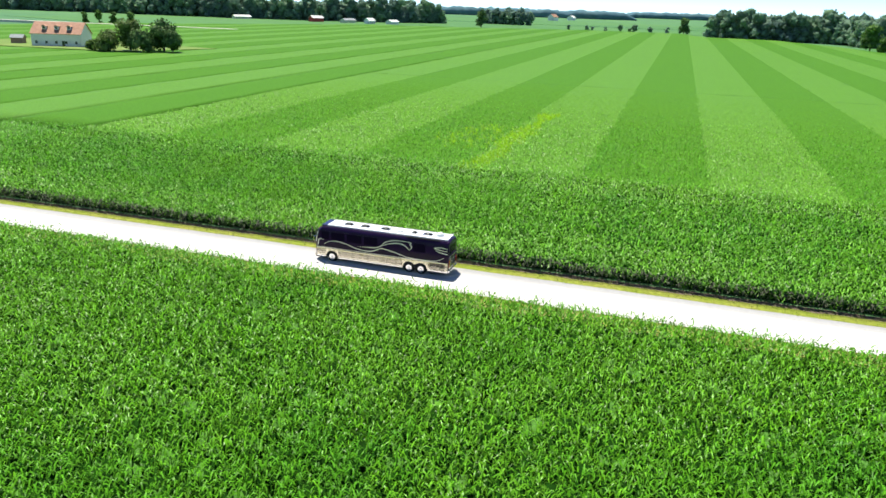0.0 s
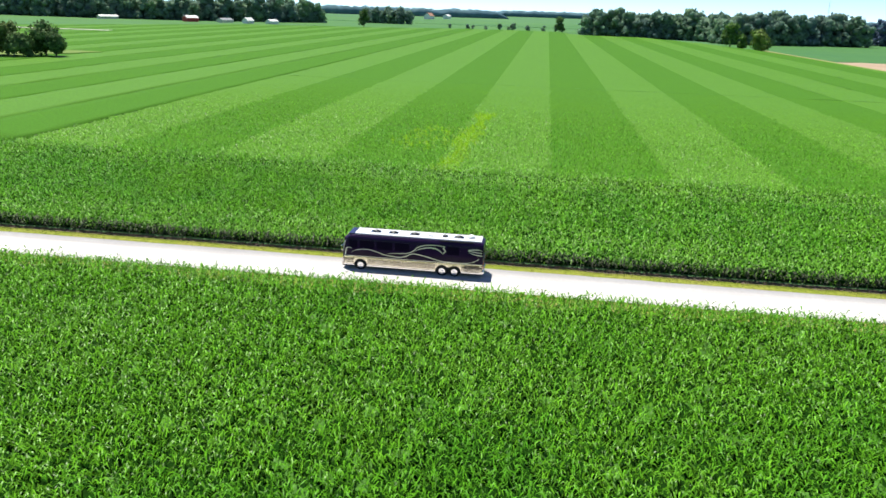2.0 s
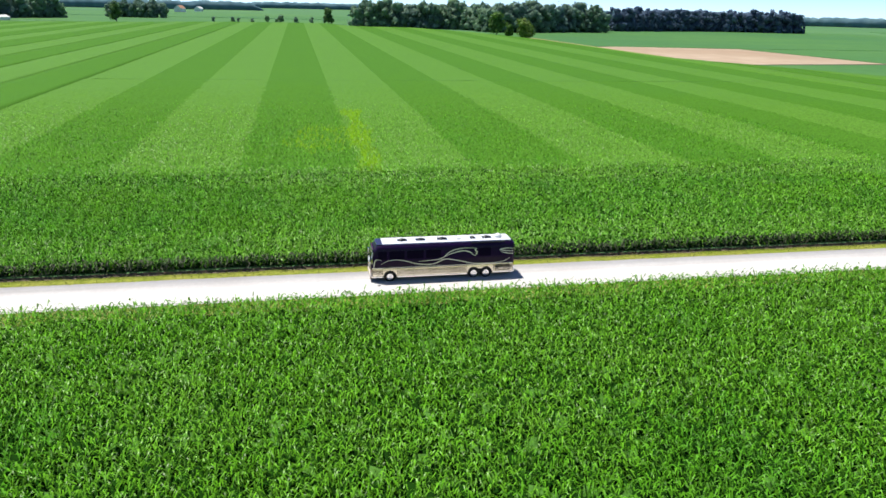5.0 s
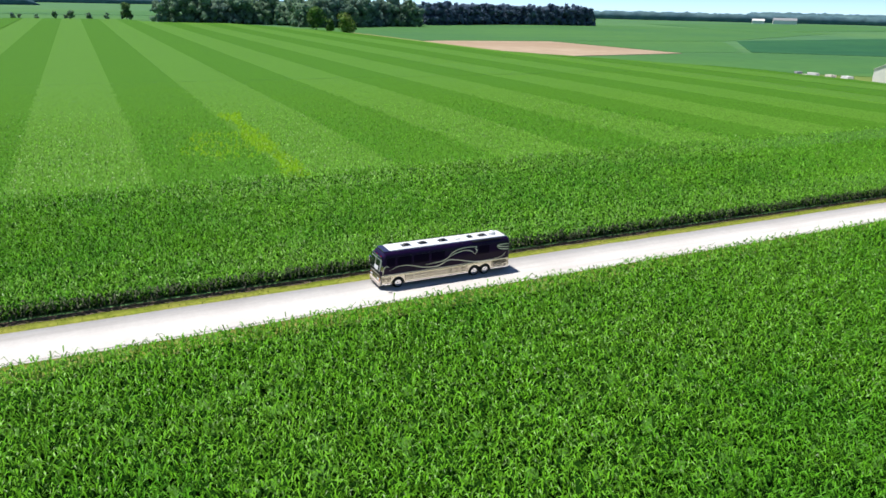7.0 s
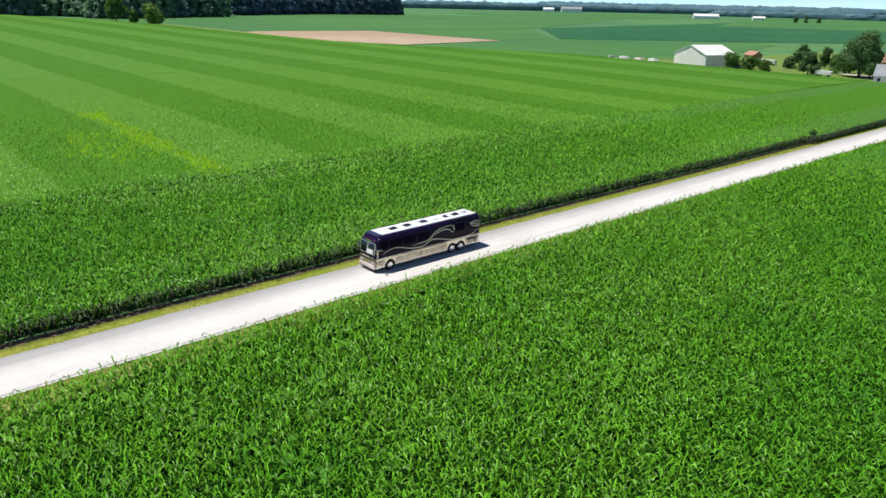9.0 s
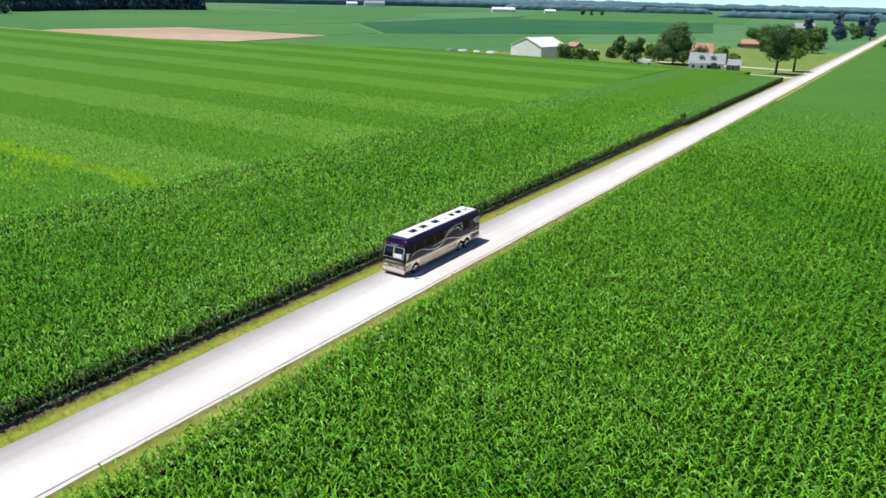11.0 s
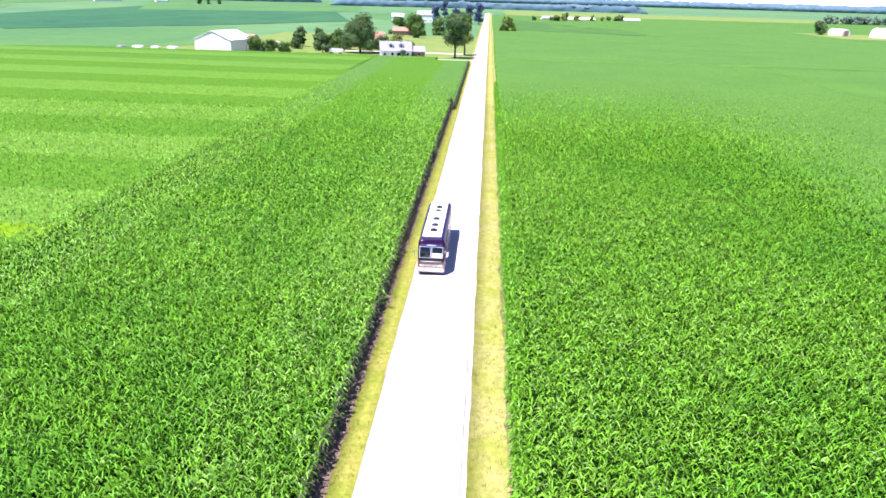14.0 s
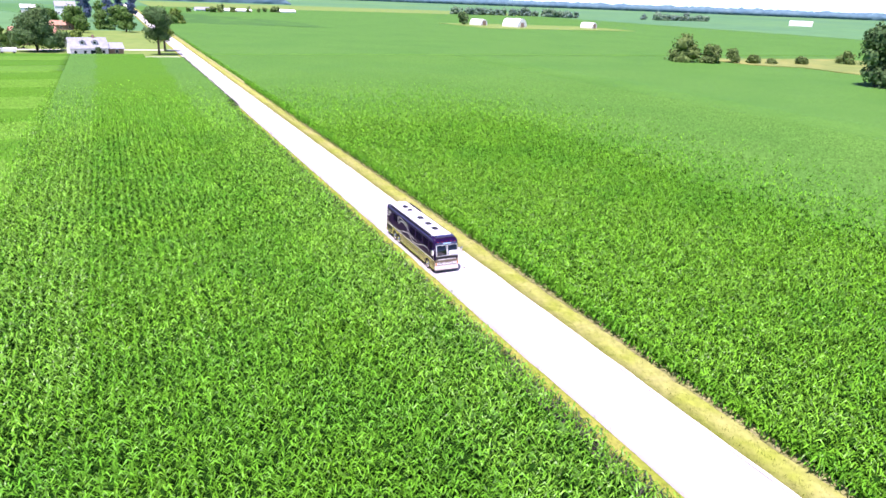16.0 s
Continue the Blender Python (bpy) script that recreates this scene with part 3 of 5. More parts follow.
# ---- trees ----
def crown_cards(h, r, lobes, cards, size, low=0.3, conifer=False, g=None):
    """Leaf cards over the lobes of a crown: (verts, quads)."""
    g = g or rng
    cen, rad = [], []
    for i in range(lobes):
        if conifer:
            u = i / max(lobes - 1, 1)
            rr = r * (1.05 - 0.85 * u)
            cen.append((g.normal(0, r * 0.1), g.normal(0, r * 0.1), h * (low + (0.93 - low) * u)))
            rad.append((rr, rr, h * 0.16))
        else:
            a, d = g.uniform(0, 6.28), r * math.sqrt(g.uniform(0.0, 1)) * 0.66
            u = g.uniform(0, 1)
            z = h * (low + 0.12 + (0.70 - low) * u)
            d *= 1.0 - 0.4 * u
            rr = r * g.uniform(0.36, 0.56)
            cen.append((math.cos(a) * d, math.sin(a) * d, z))
            rad.append((rr, rr, rr * g.uniform(0.7, 1.0)))
    cen, rad = np.array(cen), np.array(rad)
    w = (rad[:, 0] * rad[:, 2]) ** 0.8
    pick = g.choice(lobes, cards, p=w / w.sum())
    nrm = g.normal(0, 1, (cards, 3))
    nrm /= np.linalg.norm(nrm, axis=1)[:, None]
    pos = cen[pick] + nrm * rad[pick] * g.uniform(0.75, 1.08, (cards, 1))
    nn = nrm + g.normal(0, 0.55, (cards, 3))
    nn /= np.linalg.norm(nn, axis=1)[:, None]
    t1 = np.cross(nn, g.normal(0, 1, (cards, 3)))
    t1 /= np.linalg.norm(t1, axis=1)[:, None]
    t2 = np.cross(nn, t1)
    s = size * g.uniform(0.55, 1.25, (cards, 1))
    v = np.stack([pos - t1 * s, pos - t2 * s * 0.7, pos + t1 * s, pos + t2 * s * 0.7], 1).reshape(-1, 3)
    return v, np.arange(len(v)).reshape(-1, 4), cen, rad


def limb(bm, a, b, ra, rb, seg=7):
    a, b = Vector(a), Vector(b)
    q = (b - a).to_track_quat("Z", "Y").to_matrix()
    lo = [bm.verts.new(a + q @ Vector((math.cos(i * 6.2832 / seg) * ra, math.sin(i * 6.2832 / seg) * ra, 0))) for i in range(seg)]
    hi = [bm.verts.new(b + q @ Vector((math.cos(i * 6.2832 / seg) * rb, math.sin(i * 6.2832 / seg) * rb, 0))) for i in range(seg)]
    for i in range(seg):
        j = (i + 1) % seg
        bm.faces.new((lo[i], lo[j], hi[j], hi[i]))
    bm.faces.new(hi)


def tree(x, y, h, r, mat, label, base=0.0, low=0.22, lobes=16, cards=1500, size=0.55, conifer=False, name="tree", group=""):
    """A tree: tapered trunk with limbs that reach into the lobes of its crown."""
    t = tagged(empty(name, x, y, base), label, "tree" if name != "bush" else "bush", group)
    v, f, cen, rad = crown_cards(h, r, lobes, cards, size, low, conifer)
    bm = bmesh.new()
    top = h * (0.9 if conifer else 0.62)
    limb(bm, (0, 0, -0.1), (0.1, 0.05, top * 0.5), h * 0.022 + 0.08, h * 0.015 + 0.05)
    limb(bm, (0.1, 0.05, top * 0.5), (0, 0.1, top), h * 0.015 + 0.05, 0.05)
    if not conifer:
        for c in cen[:8]:
            limb(bm, (0.1, 0.05, max(h * low * 0.8, min(top * 0.8, c[2] * 0.55))), c * (0.9, 0.9, 1), h * 0.008 + 0.03, 0.03, 5)
    part("trunk", bm, BARK, t, "rough brown bark")
    bm = bmesh.new()
    for c, q in zip(cen, rad):
        r0 = bmesh.ops.create_icosphere(bm, subdivisions=1, radius=1.0)
        for w in r0["verts"]:
            w.co = Vector(c) + Vector([w.co[i] * q[i] * 0.72 for i in range(3)])
    me = bpy.data.meshes.new("crown")
    bm.to_mesh(me)
    bm.free()
    iv = np.zeros(len(me.vertices) * 3, np.float32)
    me.vertices.foreach_get("co", iv)
    tri = np.zeros(len(me.polygons) * 3, np.int32)
    me.polygons.foreach_get("vertices", tri)
    bpy.data.meshes.remove(me)
    iv, tri = iv.reshape(-1, 3), tri.reshape(-1, 3)
    tri = np.concatenate([tri, tri[:, 2:3]], 1)
    core = np.stack([tri[:, 0], tri[:, 1], tri[:, 2]], 1)
    mesh = bpy.data.meshes.new("crown")
    mesh.from_pydata(np.concatenate([v, iv]).tolist(), [], f.tolist() + (core + len(v)).tolist())
    mesh.materials.append(mat)
    crown = new("crown", mesh)
    crown.parent = t
    return t


ICO = None


def solid(cen, rad, fill=0.86):
    """Rounded cores of the lobes: (verts, quads with a doubled corner)."""
    global ICO
    if ICO is None:
        bm = bmesh.new()
        bmesh.ops.create_icosphere(bm, subdivisions=1, radius=1.0)
        ICO = (np.array([v.co[:] for v in bm.verts]), np.array([[v.index for v in f.verts] for f in bm.faces]))
        bm.free()
    iv, it = ICO
    v = (cen[:, None] + iv[None] * rad[:, None] * fill).reshape(-1, 3)
    f = (it[None] + (np.arange(len(cen)) * len(iv))[:, None, None]).reshape(-1, 3)
    return v, f


def woods(name, line, count, h, r, mat, label, depth=60.0, cards=120, size=1.9, conifer=False, low=-0.06, lobes=10, variants=8):
    """A stand of far trees along a line of the plan, in one mesh."""
    kinds = []
    for _ in range(variants):
        v, f, cen, rad = crown_cards(h * rng.uniform(0.8, 1.1), r * rng.uniform(0.85, 1.2), lobes, cards, size, low, conifer)
        sv, sf = solid(cen, rad)
        cards_t = np.concatenate([f[:, :3], f[:, [0, 2, 3]]])
        kinds.append((np.concatenate([v, sv]), np.concatenate([cards_t, sf + len(v)])))
    line = np.array(line, float)
    seg = np.linalg.norm(np.diff(line, axis=0), axis=1)
    cum = np.r_[0, np.cumsum(seg)]
    vv, ff, base = [], [], 0
    for i in range(count):
        d = (i + rng.uniform(0, 1)) / count * cum[-1]
        x, y = np.interp(d, cum, line[:, 0]), np.interp(d, cum, line[:, 1])
        k = min(np.searchsorted(cum, d, side="right") - 1, len(seg) - 1)
        t = (line[k + 1] - line[k]) / seg[k]
        back = rng.uniform(0, depth) * (0.2 if i % 2 else 1.0)
        nx, ny = -t[1], t[0]
        v, f = kinds[i % variants]
        a, s = rng.uniform(0, 6.28), rng.uniform(0.72, 1.15)
        c, sn = math.cos(a) * s, math.sin(a) * s
        vv.append(np.stack([v[:, 0] * c - v[:, 1] * sn + x + nx * back, v[:, 0] * sn + v[:, 1] * c + y + ny * back, v[:, 2] * s], 1))
        ff.append(f + base)
        base += len(v)
    ob = new(name, mesh_np(name, np.concatenate(vv), np.concatenate(ff), mat))
    return tagged(ob, label, "woods", kind="stuff")


def belt(name, line, h, mat, label, depth=60.0, step=6.0, lump=0.25):
    """A dense far wood as one uneven mass of crowns along a line of the plan."""
    line = np.array(line, float)
    seg = np.linalg.norm(np.diff(line, axis=0), axis=1)
    cum = np.r_[0, np.cumsum(seg)]
    d = np.arange(0, cum[-1], step)
    x, y = np.interp(d, cum, line[:, 0]), np.interp(d, cum, line[:, 1])
    tx, ty = np.gradient(x), np.gradient(y)
    ln = np.hypot(tx, ty)
    nx, ny = -ty / ln, tx / ln
    rows = []
    for u, v in ((-0.02, -0.05), (-0.06, 0.35), (-0.02, 0.75), (0.05, 0.95), (0.3, 1.0), (0.7, 1.0), (0.95, 0.9), (1.0, -0.05)):
        wob = np.array([noise.noise((a * 0.02, u * 3, 1)) + 0.8 * noise.noise((a * 0.09, u * 9, 4)) + 0.55 * noise.noise((a * 0.31, u * 13, 6)) for a in d])
        z = h * v * (1 + lump * wob) if v > 0 else np.full(len(d), -1.0)
        off = depth * u + h * 0.25 * wob * (1 if v > 0 else 0)
        rows.append(np.stack([x + nx * off, y + ny * off, z], 1))
    end = np.clip(np.minimum(d, cum[-1] - d) / (h * 2), 0.05, 1) ** 0.6
    for r in rows:
        r[:, 2] *= end
    v = np.concatenate(rows)
    n = len(d)
    i = np.arange(n - 1)
    f = np.concatenate([np.stack([i + k * n, i + 1 + k * n, i + 1 + (k + 1) * n, i + (k + 1) * n], 1) for k in range(len(rows) - 1)])
    return tagged(new(name, mesh_np(name, v, f, mat, True)), label, "woods", kind="stuff")


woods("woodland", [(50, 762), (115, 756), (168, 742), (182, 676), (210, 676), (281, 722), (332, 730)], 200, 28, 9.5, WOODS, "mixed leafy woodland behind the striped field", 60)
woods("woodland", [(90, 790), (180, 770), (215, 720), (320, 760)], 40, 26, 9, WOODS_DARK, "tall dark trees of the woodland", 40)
woods("pine_plantation", [(372, 790), (520, 862), (662, 838)], 190, 30, 8.5, WOODS_DARK, "dense dark pine plantation with blue haze in its colour", 60, lobes=9)
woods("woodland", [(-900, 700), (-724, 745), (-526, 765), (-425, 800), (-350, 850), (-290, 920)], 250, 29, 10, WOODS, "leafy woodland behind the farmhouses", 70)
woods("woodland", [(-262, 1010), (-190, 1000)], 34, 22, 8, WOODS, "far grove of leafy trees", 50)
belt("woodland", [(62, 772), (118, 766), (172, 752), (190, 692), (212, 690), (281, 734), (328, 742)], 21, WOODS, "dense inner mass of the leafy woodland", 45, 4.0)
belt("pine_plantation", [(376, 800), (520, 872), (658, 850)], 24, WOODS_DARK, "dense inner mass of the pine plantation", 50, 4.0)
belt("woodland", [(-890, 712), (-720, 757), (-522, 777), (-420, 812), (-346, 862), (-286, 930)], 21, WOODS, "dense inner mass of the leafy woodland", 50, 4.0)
woods("hedgerow", [(-45, 845), (30, 868)], 8, 9, 3.5, WOODS, "sparse dark trees along a field edge", 60, cards=80, size=1.2)
belt("far_woods", [(-1200, 1500), (-700, 1900), (-100, 2100)], 20, WOODS_FAR, "distant line of trees with blue haze in its colour", 120)
belt("far_woods", [(-200, 2900), (900, 3100), (2000, 2700)], 22, WOODS_FAR, "distant line of trees with blue haze in its colour", 160)
belt("far_woods", [(1100, 1500), (1700, 1150), (2200, 700)], 19, WOODS_FAR, "distant line of trees with blue haze in its colour", 90)
belt("far_woods", [(2100, 1900), (2900, 900), (3200, 0), (3000, -1000), (2400, -2000), (1600, -2800)], 24, WOODS_FAR, "distant line of trees with blue haze in its colour", 200)
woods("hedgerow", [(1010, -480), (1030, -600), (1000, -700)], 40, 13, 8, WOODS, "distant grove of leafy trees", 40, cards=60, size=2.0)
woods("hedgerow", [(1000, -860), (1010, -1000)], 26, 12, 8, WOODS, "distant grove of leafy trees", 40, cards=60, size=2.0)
belt("far_woods", [(1500, 330), (1560, 40), (1500, -330)], 12, WOODS_FAR, "distant line of trees with blue haze in its colour", 26, 5.0, 0.4)
belt("far_woods", [(1640, 900), (1850, 420)], 13, WOODS_FAR, "distant line of trees with blue haze in its colour", 26, 5.0, 0.4)
belt("far_woods", [(760, 1480), (1080, 1420)], 12, WOODS_FAR, "distant line of trees with blue haze in its colour", 26, 5.0, 0.4)
woods("hedgerow", [(1250, 520), (1300, 480)], 5, 10, 4, CROWN_DARK, "small far group of trees", 20, cards=60, size=1.5)
tree(174, 536, 18, 10, CROWN_YELLOW, "lone round bright green tree at the field corner", low=0.05, lobes=20, cards=900, size=0.9)
tree(166, 556, 12, 4.5, CROWN, "dull green tree beside the lone tree", low=0.1, cards=700, size=0.9)
tree(168, 604, 22, 9.5, CROWN, "tall rounded tree at the wood's edge", low=0.08, cards=900, size=1.1)
tree(-200, 788, 24, 8, CROWN_DARK, "tall dark tree in the far field", low=0.06, cards=700, size=1.1)
tree(26, 872, 20, 7, CROWN_DARK, "dark far tree at the field's end", low=0.06, cards=500, size=1.3)

# ---- buildings ----
def gable(name, x, y, turn, length, width, wall_h, ridge_h, wall_mat, roof_mat, label, category="house", windows=0, dormers=0, doors=(), chimney=False, over=0.4, group="", base=0.0):
    """A house or barn with its ridge along its own x axis; windows and dormers on the side that faces -y."""
    t = tagged(empty(name, x, y, base, turn), label, category, group)
    hl, hw = length / 2, width / 2
    bm = bmesh.new()
    sec = [(-hw, -0.1), (hw, -0.1), (hw, wall_h), (0, ridge_h), (-hw, wall_h)]
    a = [bm.verts.new((-hl, p, q)) for p, q in sec]
    b = [bm.verts.new((hl, p, q)) for p, q in sec]
    bm.faces.new(a)
    bm.faces.new(b[::-1])
    for i in range(5):
        j = (i + 1) % 5
        bm.faces.new((a[i], a[j], b[j], b[i]))
    part("wall", bm, wall_mat, t)
    for s in (-1, 1):
        bm = bmesh.new()
        dx, dz = hw + over, (ridge_h - wall_h) / hw * (hw + over)
        pts = [(-hl - over, 0, ridge_h + 0.03), (hl + over, 0, ridge_h + 0.03), (hl + over, s * dx, ridge_h + 0.03 - dz), (-hl - over, s * dx, ridge_h + 0.03 - dz)]
        lo = [bm.verts.new(p) for p in pts]
        hi = [bm.verts.new((p[0], p[1], p[2] + 0.18)) for p in pts]
        bm.faces.new(lo)
        bm.faces.new(hi[::-1])
        for i in range(4):
            j = (i + 1) % 4
            bm.faces.new((lo[i], lo[j], hi[j], hi[i]))
        part("roof", bm, roof_mat, t)
    for i in range(windows):
        wx = -hl + (i + 0.5) * length / windows
        w = part("window", boxed(wx - 0.6, wx + 0.6, -hw - 0.05, -hw + 0.05, 0.9, min(2.2, wall_h - 0.3)), WHITE, t)
        part("pane", boxed(wx - 0.48, wx + 0.48, -hw - 0.07, -hw - 0.052, 1.0, min(2.1, wall_h - 0.4)), WINDOW, w)
    for dx0, dw, dh, dmat in doors:
        part("door", boxed(dx0 - dw / 2, dx0 + dw / 2, -hw - 0.06, -hw + 0.04, 0, dh), dmat, t)
    for i in range(dormers):
        wx = -hl + (i + 1) * length / (dormers + 1)
        zc = (wall_h + ridge_h) / 2 - 0.2
        d = part("dormer", boxed(wx - 0.8, wx + 0.8, -hw * 0.75, -hw * 0.05, zc - 0.5, zc + 0.95), wall_mat, t)
        part("window", boxed(wx - 0.45, wx + 0.45, -hw * 0.75 - 0.05, -hw * 0.75 + 0.02, zc - 0.1, zc + 0.75), WINDOW, d)
        bm = bmesh.new()
        y0, y1 = -hw * 0.75 - 0.3, 0.0
        v = [bm.verts.new(q) for q in ((wx - 1.1, y0, zc + 0.9), (wx, y0, zc + 1.55), (wx + 1.1, y0, zc + 0.9), (wx - 1.1, y1, zc + 0.9), (wx, y1, zc + 1.55), (wx + 1.1, y1, zc + 0.9))]
        for f in ((0, 1, 2), (3, 5, 4), (0, 3, 4, 1), (1, 4, 5, 2), (0, 2, 5, 3)):
            bm.faces.new([v[i] for i in f])
        part("roof", bm, roof_mat, d)
    if chimney:
        part("chimney", boxed(hl * 0.3, hl * 0.3 + 0.8, -0.3, 0.5, ridge_h - 0.8, ridge_h + 1.1), BRICK, t)
    return t


def lawn(points, mat=LAWN, z=0.05, name="lawn", label="mown yellow-green farm lawn"):
    return tagged(part(name, prism(points, -0.04, z), mat), label, "lawn", kind="structure")


# farm at the end of the striped field
lawn([(223, 2.6), (420, 2.6), (420, 60), (420, 130), (286, 130), (242, 168), (238, 168), (238, 14), (223, 5)])
lawn([(235, 1.6), (239.5, 1.6), (239.5, 60), (248, 100), (244, 100), (235, 62)], GRAVEL, 0.09, "driveway", "pale gravel driveway to the farmhouse")
lawn([(270, 1.6), (275, 1.6), (275, 70), (270, 70)], GRAVEL, 0.09, "driveway", "pale gravel lane beside the farm lawn")
lawn([(237, 122), (245, 124), (254, 160), (237, 166)], GRAVEL, 0.10, "yard", "pale gravel yard beside the barn")
gable("barn", 250, 111, -16, 17, 18.5, 5.3, 8.8, BARN_WALL, WHITE, "large white metal barn with a white roof", "barn", over=0.35, doors=())
gable("farmhouse", 246, 35, -78, 13, 8, 3.0, 6.4, WHITE, GREY_ROOF, "grey-roofed farmhouse with two white dormers", "house", 4, 2, ((0.8, 1.0, 2.1, WINDOW),), True)
gable("garage", 249, 25.5, -78, 5, 6.5, 2.6, 4.4, BRICK, GREY_ROOF, "small brown garage beside the farmhouse", "garage", 1)
gable("house", 304, 57, -70, 18, 11, 3.2, 7.2, BRICK, RED_ROOF, "brick house with a russet roof among trees", "house", 4)
gable("shed", 308, 118, 60, 7, 5, 2.6, 4.2, BRICK, RED_ROOF, "small brown shed in the farmyard", "shed", 1)
gable("house", 424, 52, -80, 14, 8, 2.8, 5.0, BRICK, RED_ROOF, "low house with a pale russet roof", "house", 3)
gable("farmhouse", 668, 58, -85, 16, 11, 7.0, 11, WHITE, GREY_ROOF, "tall white farmhouse behind dark trees", "house", 3)
gable("shed", 690, 88, -85, 12, 10, 4.5, 7.0, WHITE, WHITE, "white shed beside the far farmhouse", "shed")
gable("poultry_house", 832, -112, -82, 34, 12, 2.6, 4.6, WHITE, WHITE, "long low white poultry house", "barn", group="poultry houses")
gable("poultry_house", 850, -172, -82, 26, 12, 2.6, 4.6, WHITE, WHITE, "long low white poultry house", "barn", group="poultry houses")
gable("house", 828, -74, -80, 16, 9, 3.0, 5.5, WHITE, GREY_ROOF, "white house by the far end of the road", "house", 3)
gable("far_barn", 1290, 700, -50, 46, 16, 5, 9, WHITE, WHITE, "white far barns before a line of trees", "barn")
gable("far_barn", 1340, 620, -50, 22, 12, 4, 7, WHITE, WHITE, "white far barns before a line of trees", "barn")
gable("far_barn", 1440, 1150, -45, 50, 20, 8, 13, WHITE, GREY_ROOF, "cluster of white far farm buildings", "barn")
gable("far_barn", 1400, 1190, -45, 26, 15, 6, 10, WHITE, WHITE, "cluster of white far farm buildings", "barn")
gable("far_barn", 860, -1062, 40, 36, 16, 5, 8, WHITE, WHITE, "large white far barn on the plain", "barn")

# junk and parked machines beside the barn
def wagon(x, y, turn, length, mat, label, base=0.1):
    t = tagged(empty("farm_wagon", x, y, base, turn), label, "trailer", "wagons beside the barn")
    part("box", boxed(-length / 2, length / 2, -1.2, 1.2, 0.75, 1.0 + length * 0.2, 0.08), mat, t)
    part("tongue", boxed(length / 2, length / 2 + 1.4, -0.08, 0.08, 0.6, 0.72), GREY_ROOF, t)
    for sx in (-0.32, 0.32):
        for sy in (-1.1, 1.1):
            bm = bmesh.new()
            bmesh.ops.create_cone(bm, cap_ends=True, segments=12, radius1=0.45, radius2=0.45, depth=0.3, matrix=pose(sx * length, sy, 0.45, 90, 0, 0))
            part("wheel", bm, WINDOW, t)
    return t


for wx, wy, wt, wl, wm, wlabel in ((242, 131, 70, 4.5, WHITE, "white box trailer beside the barn"), (243, 139, 80, 3.5, CREAM, "pale farm wagon in the yard"),
                                   (243, 147, 95, 4, WHITE, "white farm wagon in the yard"), (244, 155, 60, 3, GREY_ROOF, "grey farm wagon in the yard"),
                                   (248, 97, 100, 6, WHITE, "white trailer parked by the shrubs"), (286, 100, 90, 7, WHITE, "white trailer parked by the lane"),
                                   (252, 62, 95, 6, WHITE, "white van parked under the big tree")):
    wagon(wx, wy, wt, wl, wm, wlabel, 0.1 if wy > 130 else 0.05)

# farm trees
tree(262, 53, 19.5, 8.8, CROWN_DARK, "big dark green spreading tree by the farmhouse", low=0.08, lobes=26, cards=5200, size=0.42)
tree(252, 68, 9, 4.5, CROWN_DARK, "low dark tree beside the big tree", low=0.05, cards=900)
tree(248, 9.5, 20, 6.5, CROWN_DARK, "tall green roadside tree with a bare trunk", low=0.2, lobes=20, cards=4200, size=0.4)
tree(267, 6, 19, 4.5, CROWN_YELLOW, "slender bright green roadside tree", low=0.22, lobes=16, cards=3000, size=0.38)
tree(245, 96, 7, 4.2, CROWN, "dense green shrub at the barn's corner", low=0.0, cards=900, size=0.45, name="bush")
tree(252, 92, 6, 3.5, CROWN, "light green shrub beside the barn", low=0.0, cards=700, size=0.45, name="bush")
for bx, by, bh, br in ((249, 92, 3.5, 2.4), (254, 87, 4.5, 2.2), (248, 83, 5, 2.6), (244, 90, 2, 1.8)):
    tree(bx, by, bh, br, CROWN, "small rounded green shrub on the lawn", low=0.0, lobes=9, cards=420, size=0.4, name="bush", group="farm shrubs")
tree(291, 88, 11, 3.8, CROWN_DARK, "dark upright tree in the farmyard", low=0.05, cards=900)
tree(298, 80, 9, 3.2, CROWN_DARK, "dark upright tree in the farmyard", low=0.05, cards=800)
tree(304, 71, 9, 3.5, CROWN, "green tree in the farmyard", low=0.05, cards=800)
tree(278, 62, 8, 3.5, CROWN_DARK, "dark tree behind the big tree", low=0.05, cards=700)
tree(290, 49, 6, 3, CROWN_DARK, "dark shrub against the brick house", low=0.0, cards=500, name="bush")
tree(292, 40, 7, 4, CROWN_YELLOW, "yellow-green tree behind the farmhouse", low=0.05, cards=800)
tree(286, 33, 4, 3, CROWN_YELLOW, "yellow-green shrub behind the farmhouse", low=0.0, cards=500, name="bush")
tree(242, 31, 3.5, 1.6, CROWN_DARK, "narrow dark shrub at the farmhouse wall", low=0.0, cards=300, size=0.35, name="bush")
tree(420, 44, 14, 7.5, CROWN, "broad pale green tree behind the lawn", low=0.08, lobes=18, cards=1100, size=0.8)
tree(405, 17, 15, 6, CROWN, "green tree near the road", low=0.06, cards=1000, size=0.8)
for tx, ty, th in ((548, 40, 21), (600, 24, 18), (648, 5, 21), (680, 15, 19), (860, 50, 24)):
    tree(tx, ty, th, 5.5, WOODS_DARK, "tall dark spruce by the far farmhouse", low=0.02, lobes=12, cards=700, size=0.9, group="spruces by the far farm")
tree(503, -19, 13, 6.5, CROWN_YELLOW, "yellow-green tree beside the road", low=0.02, lobes=18, cards=1000, size=0.8)
tree(493, -16, 8, 4, CROWN, "green shrub beside the road", low=0.0, cards=600, size=0.7, name="bush")
